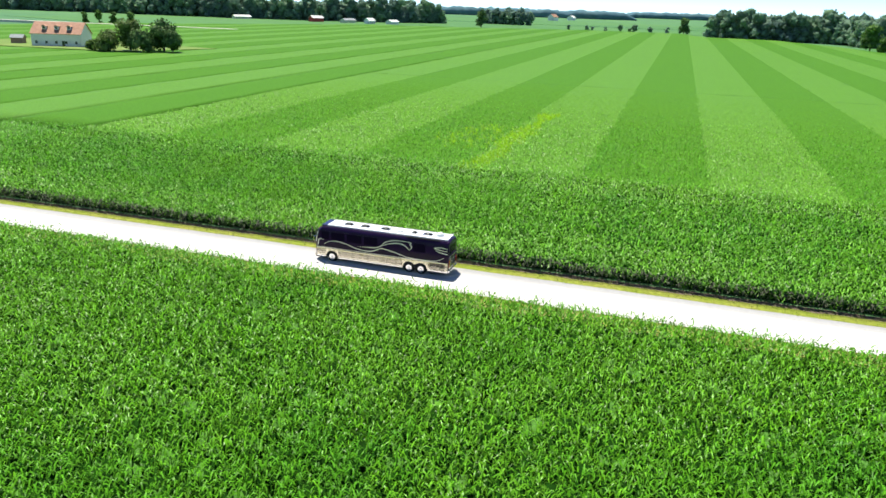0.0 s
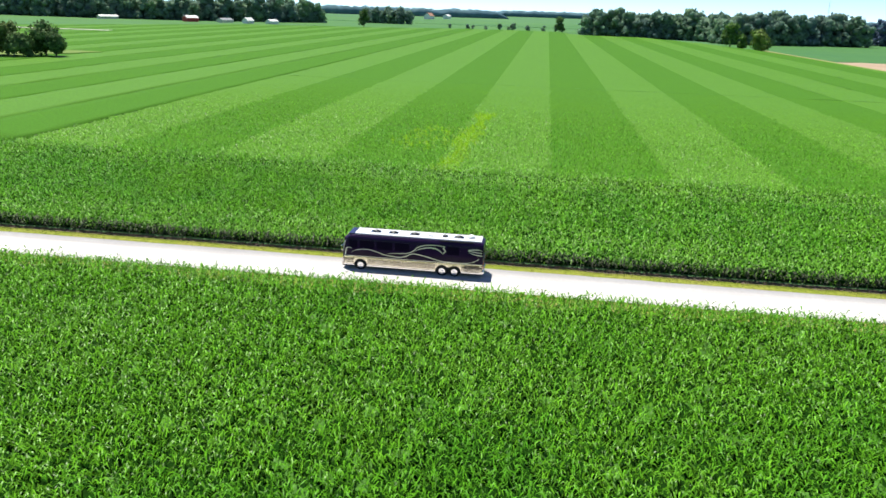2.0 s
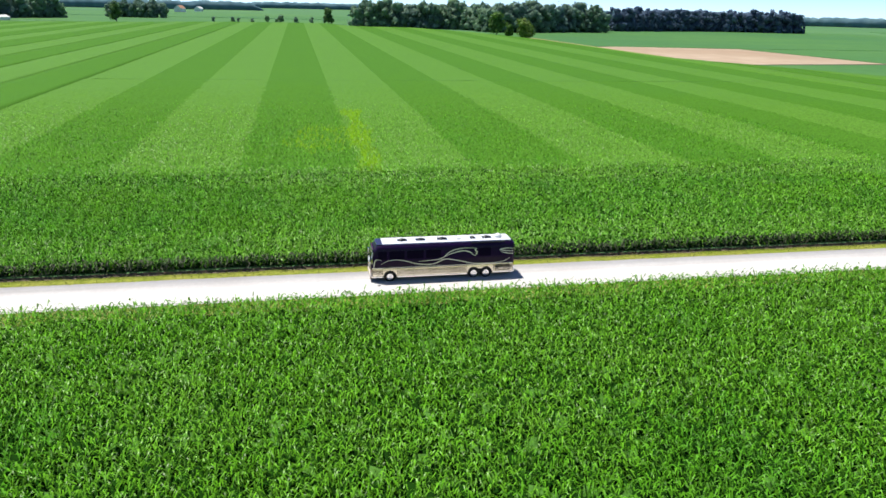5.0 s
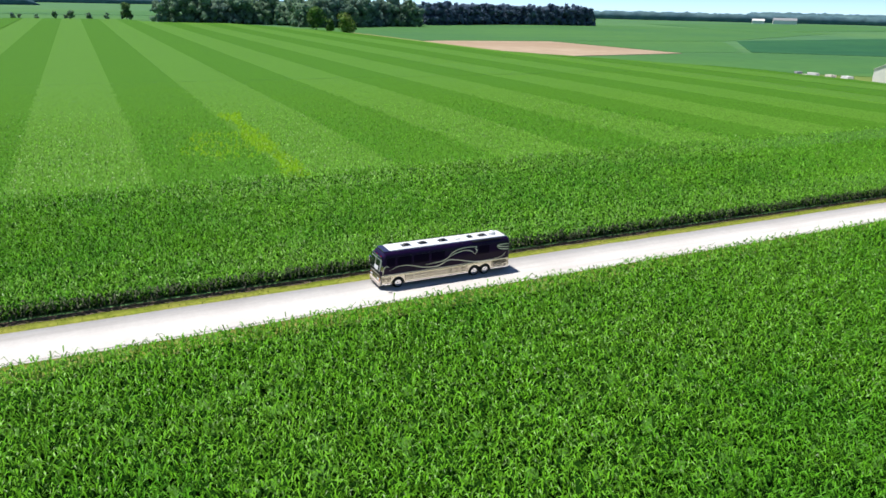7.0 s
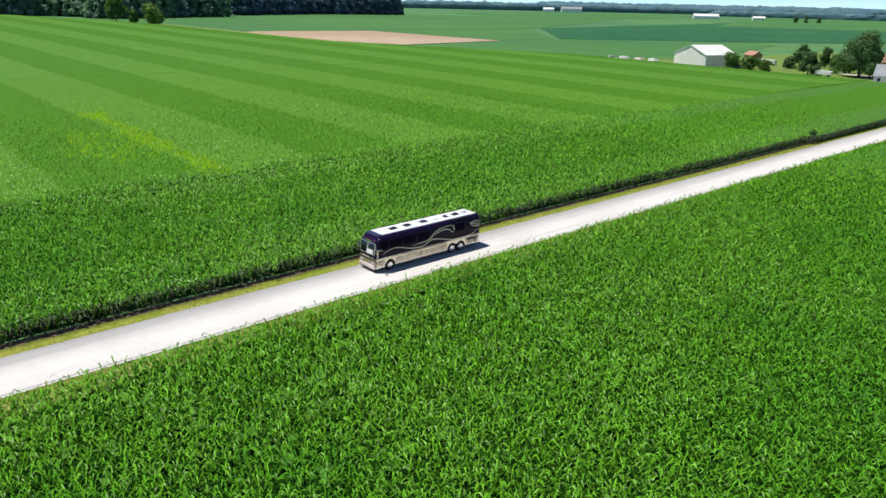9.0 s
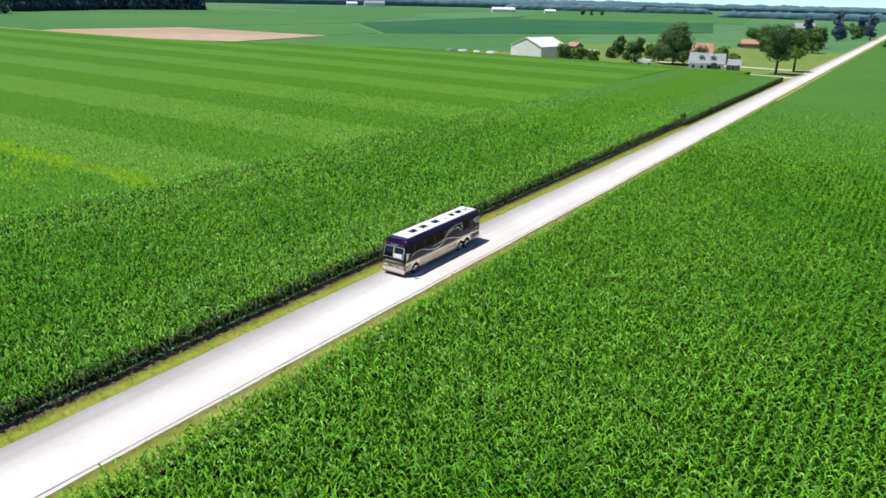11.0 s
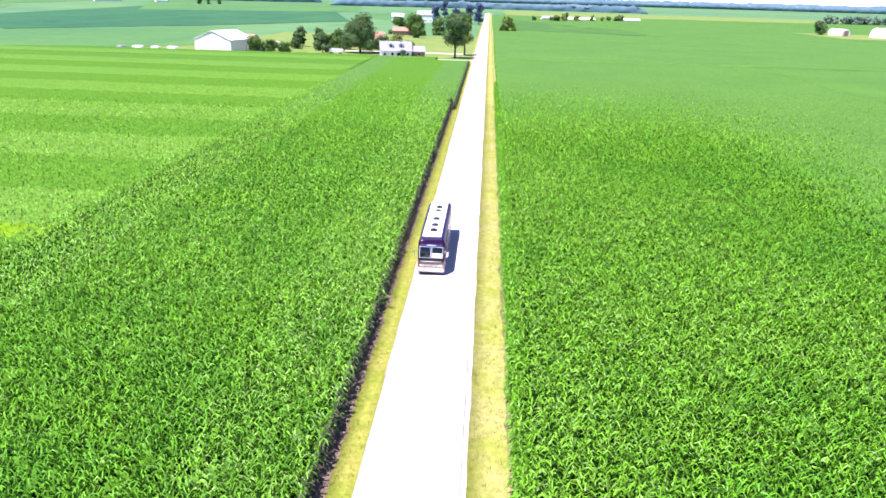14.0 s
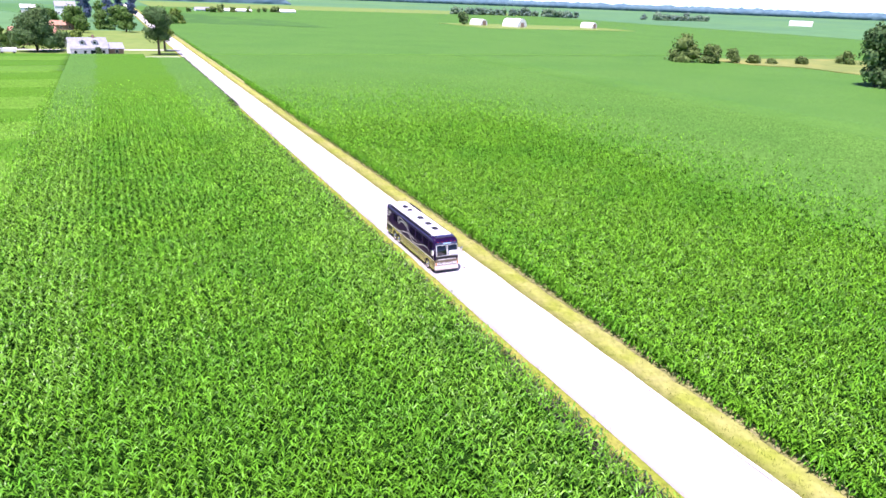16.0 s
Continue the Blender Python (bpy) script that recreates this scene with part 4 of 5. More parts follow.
woods("hedgerow", [(620, 14), (900, 20)], 22, 11, 4, CROWN, "roadside trees far down the road", 20, cards=70, size=1.2)
woods("hedgerow", [(770, -60), (862, -190)], 14, 8, 4, CROWN_OLIVE, "low trees round the poultry houses", 30, cards=70, size=1.2)
woods("hedgerow", [(430, 62), (430, 24)], 10, 3, 2.5, CROWN, "low hedge behind the lawn", 6, cards=90, size=0.6)
woods("hedgerow", [(-110, 850), (-60, 856)], 4, 7, 3.5, WOODS, "bushes along a far field edge", 30, cards=60, size=1.2)
# shrub at the kink of the verge
tree(103, 3.9, 2.4, 1.1, CROWN_DARK, "small dark shrub at the roadside", low=0.0, lobes=8, cards=260, size=0.22, name="bush")

for bx, by, bh, br, bm_ in ((261, 92, 4, 2.8, CROWN), (276, 86, 5.5, 3, CROWN_DARK), (272, 65, 6, 3, CROWN), (286, 71, 7, 3.2, CROWN_DARK), (272, 45, 8, 4, CROWN_DARK), (316, 76, 7, 4, CROWN)):
    tree(bx, by, bh, br, bm_, "leafy green shrub among the farm buildings", low=0.0, lobes=10, cards=520, size=0.45, name="bush", group="farm shrubs")
for tx, ty, th, tr_ in ((440, 30, 12, 6), (452, 58, 11, 6), (470, 22, 13, 6), (395, 40, 9, 5)):
    tree(tx, ty, th, tr_, CROWN, "leafy green tree behind the farm lawn", low=0.04, lobes=14, cards=800, size=0.7, group="trees behind the lawn")

# hoop barns and trees south of the road
def hoop(x, y, turn, length, r, label):
    t = tagged(empty("hoop_barn", x, y, 1.75, turn), label, "barn", "hoop barns")
    bm = bmesh.new()
    seg = 14
    rings = []
    for px in (-length / 2, length / 2):
        rings.append([bm.verts.new((px, math.cos(i * math.pi / seg) * r, 1.2 + math.sin(i * math.pi / seg) * r)) for i in range(seg + 1)])
    for i in range(seg):
        bm.faces.new((rings[0][i], rings[0][i + 1], rings[1][i + 1], rings[1][i]))
    bm.faces.new(rings[0])
    bm.faces.new(rings[1][::-1])
    part("cover", bm, WHITE, t, smooth=False)
    part("base_wall", boxed(-length / 2, length / 2, -r, r, -0.1, 1.2), CREAM, t)
    part("door", boxed(-length / 2 - 0.1, -length / 2 - 0.02, -2.2, 2.2, 0, 4.2), BRICK, t)
    return t


hoop(572, -296, 20, 15, 4.4, "white fabric hoop barn on the plain")
hoop(545, -320, 20, 19, 6.4, "large white fabric hoop barn on the plain")
hoop(552, -408, 20, 14, 4.2, "white fabric hoop barn on the plain")
lawn([(505, -272), (612, -272), (592, -430), (505, -430)], LAWN, 1.75, "yard", "pale green grass yard round the hoop barns")
tree(582, -284, 13, 6, CROWN_DARK, "dark tree beside the hoop barns", base=1.7, low=0.03, cards=700, size=0.9)
lawn([(180, -234), (212, -234), (206, -330), (92, -330), (96, -246), (166, -252)], ROUGH, 1.8, "rough_grass", "patch of yellow unmown grass in the corn")
tree(199, -213, 15, 8.5, CROWN_OLIVE, "broad green tree in the corn field", low=0.02, lobes=20, cards=1300, size=0.7)
tree(190, -221, 10, 5, CROWN_OLIVE, "green tree in the corn field", low=0.02, cards=800, size=0.7)
for bx, by, bh, br in ((191, -236, 8, 4), (186, -243, 5, 4), (184, -252, 4, 3), (181, -268, 5, 4), (180, -297, 8, 5), (172, -306, 10, 5)):
    tree(bx, by, bh, br, CROWN_OLIVE, "olive green shrub on rough grass", low=0.0, lobes=10, cards=600, size=0.6, name="bush", group="field shrubs")
tree(104, -214, 24, 8.5, CROWN_DARK, "tall dark tree at the corn field's edge", low=0.06, lobes=24, cards=2600, size=0.75)
tree(103, -231, 20, 7, CROWN, "green tree at the corn field's edge", low=0.06, lobes=18, cards=1500, size=0.75)

# white house and trees in the north-west
gable("farmhouse", -238, 204, 22, 21, 12.5, 5.2, 9.8, WHITE, RED_ROOF, "white farmhouse with a russet roof and dormers", "house", 5, 3, ((3, 1.2, 2.2, WINDOW),), base=1.75)
gable("shed", -262, 203, 25, 5, 4, 2.4, 3.6, BRICK, GREY_ROOF, "small dark shed beside the white farmhouse", "shed", base=1.75)
lawn([(-290, 180), (-196, 192), (-180, 235), (-290, 250)], LAWN, 1.75, "lawn", "lawn round the white farmhouse")
lawn([(-520, 405), (-300, 432), (-300, 439), (-520, 412)], GRAVEL, 1.75, "lane", "pale gravel lane behind the farmhouse")
for tx, ty, th, tr_, tm in ((-203, 192, 9, 6, CROWN_OLIVE), (-196, 198, 12.5, 6.5, CROWN_OLIVE), (-185, 205, 14.5, 7, CROWN_DARK), (-189, 197, 8, 6, CROWN_DARK), (-209, 190, 4, 3, CROWN_OLIVE), (-180, 204, 9, 5, CROWN_DARK)):
    tree(tx, ty, th, tr_, tm, "leafy tree in a dense clump", base=1.7, low=0.03, lobes=18, cards=1300, size=0.6, group="clump beside the farmhouse")
for tx, ty, th in ((-437, 430, 11), (-431, 440, 13), (-419, 443, 12), (-412, 455, 13.5)):
    tree(tx, ty, th, 3.8, CROWN, "small upright tree in the meadow", low=0.02, lobes=10, cards=600, size=0.7, group="meadow trees")
gable("red_barn", -398, 758, 60, 15, 10, 4.5, 7, RED, WHITE, "small bright red barn with a pale roof", "barn")
gable("house", -496, 750, 60, 22, 8, 2.8, 4.6, CREAM, WHITE, "long low pale house before the woods", "house", 5)
gable("house", -334, 772, 75, 12, 8, 3.5, 6.5, WHITE, WHITE, "white house before the woods", "house", 3)
gable("shed", -312, 790, 75, 16, 8, 3, 5, WHITE, WHITE, "white shed before the woods", "shed")
gable("shed", -364, 775, 75, 20, 9, 3, 5, CREAM, GREY_ROOF, "pale shed before the woods", "shed")
gable("far_barn", -245, 1560, 80, 30, 14, 7, 13, WHITE, RED_ROOF, "far white barn on the plain", "barn")
gable("far_barn", -225, 1700, 80, 24, 13, 6, 10, WHITE, WHITE, "far white barn on the plain", "barn")
crop("crop_field", [(-620, 520), (-424, 460), (-304, 700), (-290, 900), (-420, 780), (-620, 740)], 0.15, SOY, "low green field before the woods")
crop("crop_field", [(-280, 790), (-178, 770), (-90, 845), (20, 855), (60, 880), (80, 1100), (-350, 1100)], 0.16, SOY, "low green field beyond the corn")
crop("crop_field", [(-380, 1110), (300, 1110), (400, 1500), (-500, 1500)], 0.2, SOY, "dark green far field")
crop("crop_field", [(760, 640), (1400, 760), (1500, 1100), (900, 1000)], 0.2, SOY, "green far field")
crop("crop_field", [(1000, 180), (1900, 330), (1700, 800), (820, 420)], 0.25, SOY, "pale green far field")
crop("crop_field", [(640, 70), (1000, 60), (1000, 170), (760, 125)], 0.12, SOY, "green field by the far farm")
crop("crop_field", [(1000, -30), (1400, -30), (1300, -700), (1000, -640)], 0.25, LAWN, "pale yellow-green far field")


def mast(x, y, h):
    """A slender three-legged radio mast with rungs."""
    t = tagged(empty("radio_mast", x, y), "slender grey lattice radio mast far off", "mast")
    for i in range(3):
        a = i * 2.094
        bm = bmesh.new()
        limb(bm, (math.cos(a) * 1.3, math.sin(a) * 1.3, -0.1), (math.cos(a) * 0.5, math.sin(a) * 0.5, h), 0.18, 0.12, 5)
        part("leg", bm, GREY_ROOF, t)
    for k in range(1, 14):
        z = h * k / 14
        r = 1.3 - 0.8 * k / 14
        for i in range(3):
            a, b = i * 2.094, (i + 1) * 2.094
            bm = bmesh.new()
            limb(bm, (math.cos(a) * r, math.sin(a) * r, z), (math.cos(b) * r, math.sin(b) * r, z), 0.08, 0.08, 4)
            part("rung", bm, GREY_ROOF, t)
    return t


mast(760, 2100, 105)

lawn([(181, 300), (184, 300), (181, 420), (177, 542), (174, 542), (178, 420)], DRY, 1.42, "farm_track", "pale dry farm track on a low bank")

# ---- coach ----
PURPLE = material("deep_purple_paint", (0.014, 0.003, 0.034), 0.3, spec=0.08, colour2=(0.018, 0.005, 0.042), scale=1.5, coat=0.4)
CAP = material("glossy_purple_cap", (0.03, 0.02, 0.07), 0.14, spec=0.5, coat=1.0)
SILVER = material("champagne_ribbed_metal", (0.88, 0.82, 0.70), 0.24, metal=0.9, colour2=(0.74, 0.68, 0.57), scale=0.8, var=0.05)
CHROME = material("chrome", (0.82, 0.82, 0.84), 0.12, metal=1.0)
PINSTRIPE = material("silver_gold_pinstripe", (0.95, 0.92, 0.86), 0.3, metal=0.35, spec=0.6)
ROOF_WHITE = material("white_coach_roof", (0.80, 0.80, 0.82), 0.45, colour2=(0.74, 0.74, 0.76), scale=0.7, var=0.04)
BRONZE = material("bronze_shaded_metal", (0.20, 0.165, 0.115), 0.4, metal=0.5, colour2=(0.16, 0.13, 0.09), scale=0.8)
BLACK = material("black_plastic", (0.015, 0.015, 0.018), 0.5, var=0.1)
RUBBER = material("tyre_rubber", (0.02, 0.02, 0.02), 0.8, bump=0.3)
GLASS = material("tinted_coach_glass", (0.008, 0.004, 0.018), 0.12, spec=0.07)
SCREEN = material("windscreen_glass", (0.006, 0.008, 0.011), 0.05, spec=0.6)
SMOKED = material("smoked_dome", (0.015, 0.015, 0.02), 0.3, spec=0.4)
FRONT_CREAM = material("cream_front_paint", (0.74, 0.63, 0.57), 0.3, spec=0.5, coat=0.5)
LAMP_RED = material("red_tail_lens", (0.45, 0.01, 0.01), 0.2, spec=0.6)
LAMP_AMBER = material("amber_lens", (0.75, 0.25, 0.02), 0.2, spec=0.6)
LAMP_CLEAR = material("headlight_lens", (0.75, 0.76, 0.78), 0.1, spec=0.8)

coach = tagged(empty("motor_coach", 0, 0, 0.06), "dark purple and silver luxury motor coach on the road", "bus")
X0, X1, HALF = -6.85, 6.85, 1.29
SECTION = [(1.0, 1.30), (1.0, 1.55), (1.0, 2.2), (1.0, 2.9), (0.985, 3.15), (0.93, 3.33), (0.84, 3.43), (0.70, 3.49), (0.35, 3.53), (0.0, 3.545)]


def shell():
    """The upper body: rings of the section from nose to tail, with a raked and rounded nose."""
    bm = bmesh.new()
    half = SECTION + [(-a, b) for a, b in SECTION[-2::-1]]
    rings = []
    for x, squeeze, rake, drop in ((X0, 0.90, 1.0, 0.30), (X0 + 0.10, 0.965, 0.95, 0.16), (X0 + 0.32, 1.0, 0.7, 0.05), (X0 + 0.75, 1.0, 0.3, 0.0), (X0 + 1.4, 1.0, 0.0, 0.0),
                                   (-2.0, 1.0, 0.0, 0.0), (2.0, 1.0, 0.0, 0.0), (X1 - 0.6, 1.0, 0.0, 0.0), (X1 - 0.12, 0.985, 0.0, 0.03), (X1, 0.94, 0.0, 0.12)):
        ring = []
        for a, z in half:
            lean = rake * 0.42 * max(0.0, (z - 1.6) / 1.9) ** 1.3
            zz = z - drop * max(0.0, (z - 3.0) / 0.5)
            ring.append(bm.verts.new((x + lean, a * HALF * squeeze, zz)))
        rings.append(ring)
    for r0, r1 in zip(rings, rings[1:]):
        for i in range(len(half) - 1):
            bm.faces.new((r0[i], r0[i + 1], r1[i + 1], r1[i]))
        bm.faces.new((r0[-1], r0[0], r1[0], r1[-1]))
    bm.faces.new(rings[0])
    bm.faces.new(rings[-1][::-1])
    return bm


upper = part("body", shell(), PURPLE, coach, "glossy deep purple upper body")
part("chassis", boxed(X0 + 0.25, X1 - 0.2, -1.1, 1.1, 0.32, 1.34), BLACK, coach, "black underbody")
part("roof_panel", boxed(X0 + 1.1, X1 - 0.24, -0.88, 0.98, 3.46, 3.575, 0.04), ROOF_WHITE, coach, "white roof panel")
part("roof_edge", boxed(X0 + 1.25, X1 - 0.3, -1.11, -1.02, 3.38, 3.46, 0.02), PURPLE, coach, "purple roof gutter")
part("roof_edge", boxed(X0 + 1.25, X1 - 0.3, 1.02, 1.11, 3.38, 3.46, 0.02), CHROME, coach, "bright roof gutter")


def arch(xa, xb, hubs, side):
    """A side panel with round openings over the wheels."""
    bm = bmesh.new()
    n = 40
    prev = None
    for k in range(n + 1):
        x = xa + (xb - xa) * k / n
        low = max([0.42] + [0.46 + math.sqrt(0.63 ** 2 - (x - h) ** 2) for h in hubs if abs(x - h) < 0.63])
        if len(hubs) > 1 and hubs[0] < x < hubs[1]:
            low = max(low, 0.9)
        col = [bm.verts.new((x, side * y, z)) for y, z in ((1.288, low), (1.288, 1.34), (1.2, 1.34), (1.2, low))]
        if prev:
            for a in range(4):
                c = (a + 1) % 4
                bm.faces.new((prev[a], prev[c], col[c], col[a]))
        prev = col
    return bm


AXLES = ((-5.1, 0.62), (2.93, 0.6), (4.13, 0.6))
for side in (-1, 1):
    ya, yb = (1.10, 1.285) if side > 0 else (-1.285, -1.10)
    # lower panels between the wheel arches
    for xa, xb, za in ((X0 + 0.1, -5.78, 0.40), (-4.42, 2.25, 0.36), (4.82, X1 - 0.05, 0.42)):
        pan = part("lower_panel", boxed(xa, xb, ya, yb, za, 1.34, 0.015), BRONZE, coach, "champagne ribbed metal side panel")
        k = 0
        z = za + 0.16
        while z < 1.27:
            part("rib", boxed(xa + 0.03, xb - 0.03, side * 1.285 - 0.008, side * 1.285 + 0.014, z, z + (0.13 if k in (0, 5) else 0.05)), SILVER, pan)
            z += 0.19 if k in (0, 5) else 0.105
            k += 1
        part("sill", boxed(xa, xb, side * 1.287 - 0.01, side * 1.287 + 0.02, za + 0.02, za + 0.12), CHROME, pan, "bright lower sill")
        part("groove", boxed(xa + 0.02, xb - 0.02, side * 1.294 - 0.004, side * 1.294 + 0.010, 0.985, 1.015), BLACK, pan, "thin dark line along the panel")
        if xb - xa > 3:
            for bx in (-2.9, -1.3, 0.4, 1.6):
                part("bay_seam", boxed(bx, bx + 0.025, side * 1.30 - 0.004, side * 1.30 + 0.006, za + 0.14, 1.3), BLACK, pan, "seam of a luggage bay door")
    for xa, xb, hubs in ((-5.78, -4.42, (-5.1,)), (2.25, 4.82, (2.93, 4.13))):
        part("wheel_arch", arch(xa, xb, hubs, side), SILVER, coach, "champagne wheel arch panel")
    part("belt_line", boxed(X0 + 0.1, X1 - 0.1, side * 1.292 - 0.008, side * 1.292 + 0.008, 1.33, 1.38), PINSTRIPE, coach, "pale line between body and panels")
    # engine louvres near the tail
    for i in range(7):
        part("louvre", boxed(5.05, 6.5, side * 1.30 - 0.004, side * 1.30 + 0.012, 0.62 + i * 0.095, 0.67 + i * 0.095), BLACK, coach, "dark engine louvre")
    # side windows
    for wa, wb in ((-6.25, -5.35), (-5.2, -3.7), (-3.55, -1.9), (-1.75, -0.25), (3.3, 4.6)):
        w = part("side_window", boxed(wa, wb, side * 1.288 - 0.01, side * 1.288 + 0.008, 2.12, 3.02, 0.004), PURPLE, coach, "dark window frame")
        part("pane", boxed(wa + 0.05, wb - 0.05, side * 1.297 - 0.004, side * 1.297 + 0.003, 2.17, 2.97), GLASS, w, "tinted glass")
    part("roof_rail", boxed(-5.2 if side > 0 else 2.6, 5.6 if side > 0 else 5.9, side * 1.16 - 0.05, side * 1.16 + 0.05, 3.43, 3.55, 0.02), BLACK, coach, "dark awning tube on the roof edge")
    # wheels
    for ax, inset in AXLES:
        bm = bmesh.new()
        bmesh.ops.create_cone(bm, cap_ends=True, segments=28, radius1=0.52, radius2=0.52, depth=0.32, matrix=pose(ax, side * 1.10, 0.52 - 0.06, 90, 0, 0))
        bmesh.ops.bevel(bm, geom=[e for e in bm.edges if abs(e.verts[0].co.y - e.verts[1].co.y) < 1e-4], offset=0.05, segments=2, affect="EDGES")
        wheel = part("wheel", bm, RUBBER, coach, "black tyre")
        bm = bmesh.new()
        bmesh.ops.create_cone(bm, cap_ends=True, segments=24, radius1=0.33, radius2=0.30, depth=0.06, matrix=pose(ax, side * 1.275, 0.46, 90 if side < 0 else -90, 0, 0))
        rim = part("rim", bm, CHROME, wheel, "polished rim")
        bm = bmesh.new()
        bmesh.ops.create_cone(bm, cap_ends=True, segments=16, radius1=0.14, radius2=0.09, depth=0.10, matrix=pose(ax, side * 1.32, 0.46, 90 if side < 0 else -90, 0, 0))
        part("hub_cap", bm, CHROME, wheel, "chrome hub cap")
        for i in range(10):
            a = i * 0.6283
            part("lug", boxed(ax + math.cos(a) * 0.22 - 0.018, ax + math.cos(a) * 0.22 + 0.018, side * 1.305 - 0.02, side * 1.305 + 0.02, 0.46 + math.sin(a) * 0.22 - 0.018, 0.46 + math.sin(a) * 0.22 + 0.018), BLACK, wheel)


def spline(points, n=48):
    """A smooth line through points of the side, by Catmull and Rom."""
    q = [Vector(a) for a in points]
    q = [2 * q[0] - q[1]] + q + [2 * q[-1] - q[-2]]
    out = []
    for i in range(1, len(q) - 2):
        m = max(2, n // (len(q) - 3))
        for j in range(m):
            t = j / m
            out.append(0.5 * ((2 * q[i]) + (q[i + 1] - q[i - 1]) * t + (2 * q[i - 1] - 5 * q[i] + 4 * q[i + 1] - q[i + 2]) * t * t + (3 * q[i] - q[i - 1] - 3 * q[i + 1] + q[i + 2]) * t ** 3))
    return out + [q[-2]]


def swoosh(points, w0, w1, w2, side, label):
    """A painted ribbon that swells and tapers along the side."""
    line = spline(points)
    bm = bmesh.new()
    prev = None
    for i, c in enumerate(line):
        d = (line[min(i + 1, len(line) - 1)] - line[max(i - 1, 0)]).normalized()
        u = i / (len(line) - 1)
        w = (w0 * (1 - u) ** 2 + 2 * w1 * u * (1 - u) + w2 * u * u) * 0.5
        y = side * 1.302
        pair = (bm.verts.new((c.x - d.y * w, y, c.y + d.x * w)), bm.verts.new((c.x + d.y * w, y, c.y - d.x * w)))
        if prev:
            bm.faces.new((prev[0], prev[1], pair[1], pair[0]))
        prev = pair
    part("swoosh", bm, PINSTRIPE, upper, label)


for side in (-1, 1):
    swoosh([(-5.94, 1.72), (-5.35, 2.02), (-4.44, 2.11), (-3.52, 1.93), (-2.61, 1.66), (-1.33, 1.54), (-0.6, 1.70), (-0.05, 1.97), (0.5, 1.98), (1.6, 1.75), (2.88, 1.46), (4.15, 1.42), (5.25, 1.45), (5.98, 1.62), (6.45, 1.95)], 0.03, 0.13, 0.03, side, "silver-gold wave stripe")
    swoosh([(-2.4, 1.86), (-1.4, 1.93), (-0.5, 2.0), (0.1, 2.28), (0.5, 2.67), (1.23, 2.94), (2.14, 3.02), (3.15, 2.97)], 0.02, 0.13, 0.04, side, "silver-gold arched stripe")
    swoosh([(0.13, 2.25), (0.86, 2.57), (1.78, 2.74), (2.5, 2.6), (2.95, 2.2)], 0.02, 0.16, 0.03, side, "silver-gold inner arch")
    swoosh([(3.15, 2.97), (3.02, 2.75), (3.2, 2.55), (2.98, 2.2)], 0.05, 0.16, 0.03, side, "hooked end of the arched stripe")
    swoosh([(6.75, 2.80), (6.1, 2.86), (5.45, 2.74), (5.95, 2.62), (6.75, 2.55)], 0.05, 0.14, 0.05, side, "silver tail stripe")
    swoosh([(6.75, 2.28), (6.0, 2.38), (5.5, 2.55)], 0.08, 0.12, 0.02, side, "silver tail stripe")
    swoosh([(-6.62, 1.45), (-6.5, 2.05), (-6.3, 2.2), (-5.95, 2.12)], 0.08, 0.1, 0.03, side, "pale stripe behind the nose")

# roof fittings
for vx, vl in ((-3.8, 0.9), (-2.06, 0.88), (0.04, 0.92), (3.0, 0.5), (4.37, 0.9)):
    bm = bmesh.new()
    bmesh.ops.create_uvsphere(bm, u_segments=16, v_segments=10, radius=1.0, matrix=pose(vx, 0, 3.60) @ Matrix.Diagonal((vl * 0.48, 0.3, 0.17, 1)))
    cov = part("roof_vent", bm, SMOKED, coach, "dark smoked roof vent dome", smooth=True)
    part("base", boxed(vx - vl / 2 - 0.02, vx + vl / 2 + 0.02, -0.34, 0.34, 3.575, 3.615, 0.01), CHROME, cov, "pale vent flange")
part("roof_hatch", boxed(1.35, 1.85, -0.3, 0.3, 3.58, 3.68, 0.04), ROOF_WHITE, coach, "white roof hatch")
bm = bmesh.new()
bmesh.ops.create_uvsphere(bm, u_segments=18, v_segments=10, radius=0.38, matrix=pose(5.55, 0.1, 3.62) @ Matrix.Diagonal((1, 1, 0.8, 1)))
part("antenna_dome", bm, ROOF_WHITE, coach, "white antenna dome", smooth=True)
for ay in (-0.5, 0.45):
    part("antenna", boxed(-0.02 + ay, 0.0 + ay, ay - 0.01, ay + 0.01, 3.58, 4.0), BLACK, coach)

# nose
def bowed(y0, y1, z0, z1, m):
    """A windscreen pane that bows forward, thick at its rim."""
    bm = bmesh.new()
    n = 8
    front = [[bm.verts.new((-0.085 - 0.07 * (1 - (2 * i / n - 1) ** 2) * (1 - (2 * j / n - 1) ** 2), y0 + (y1 - y0) * i / n, z0 + (z1 - z0) * j / n)) for j in range(n + 1)] for i in range(n + 1)]
    for i in range(n):
        for j in range(n):
            bm.faces.new((front[i][j], front[i + 1][j], front[i + 1][j + 1], front[i][j + 1]))
    bmesh.ops.transform(bm, matrix=m, verts=bm.verts)
    return bm


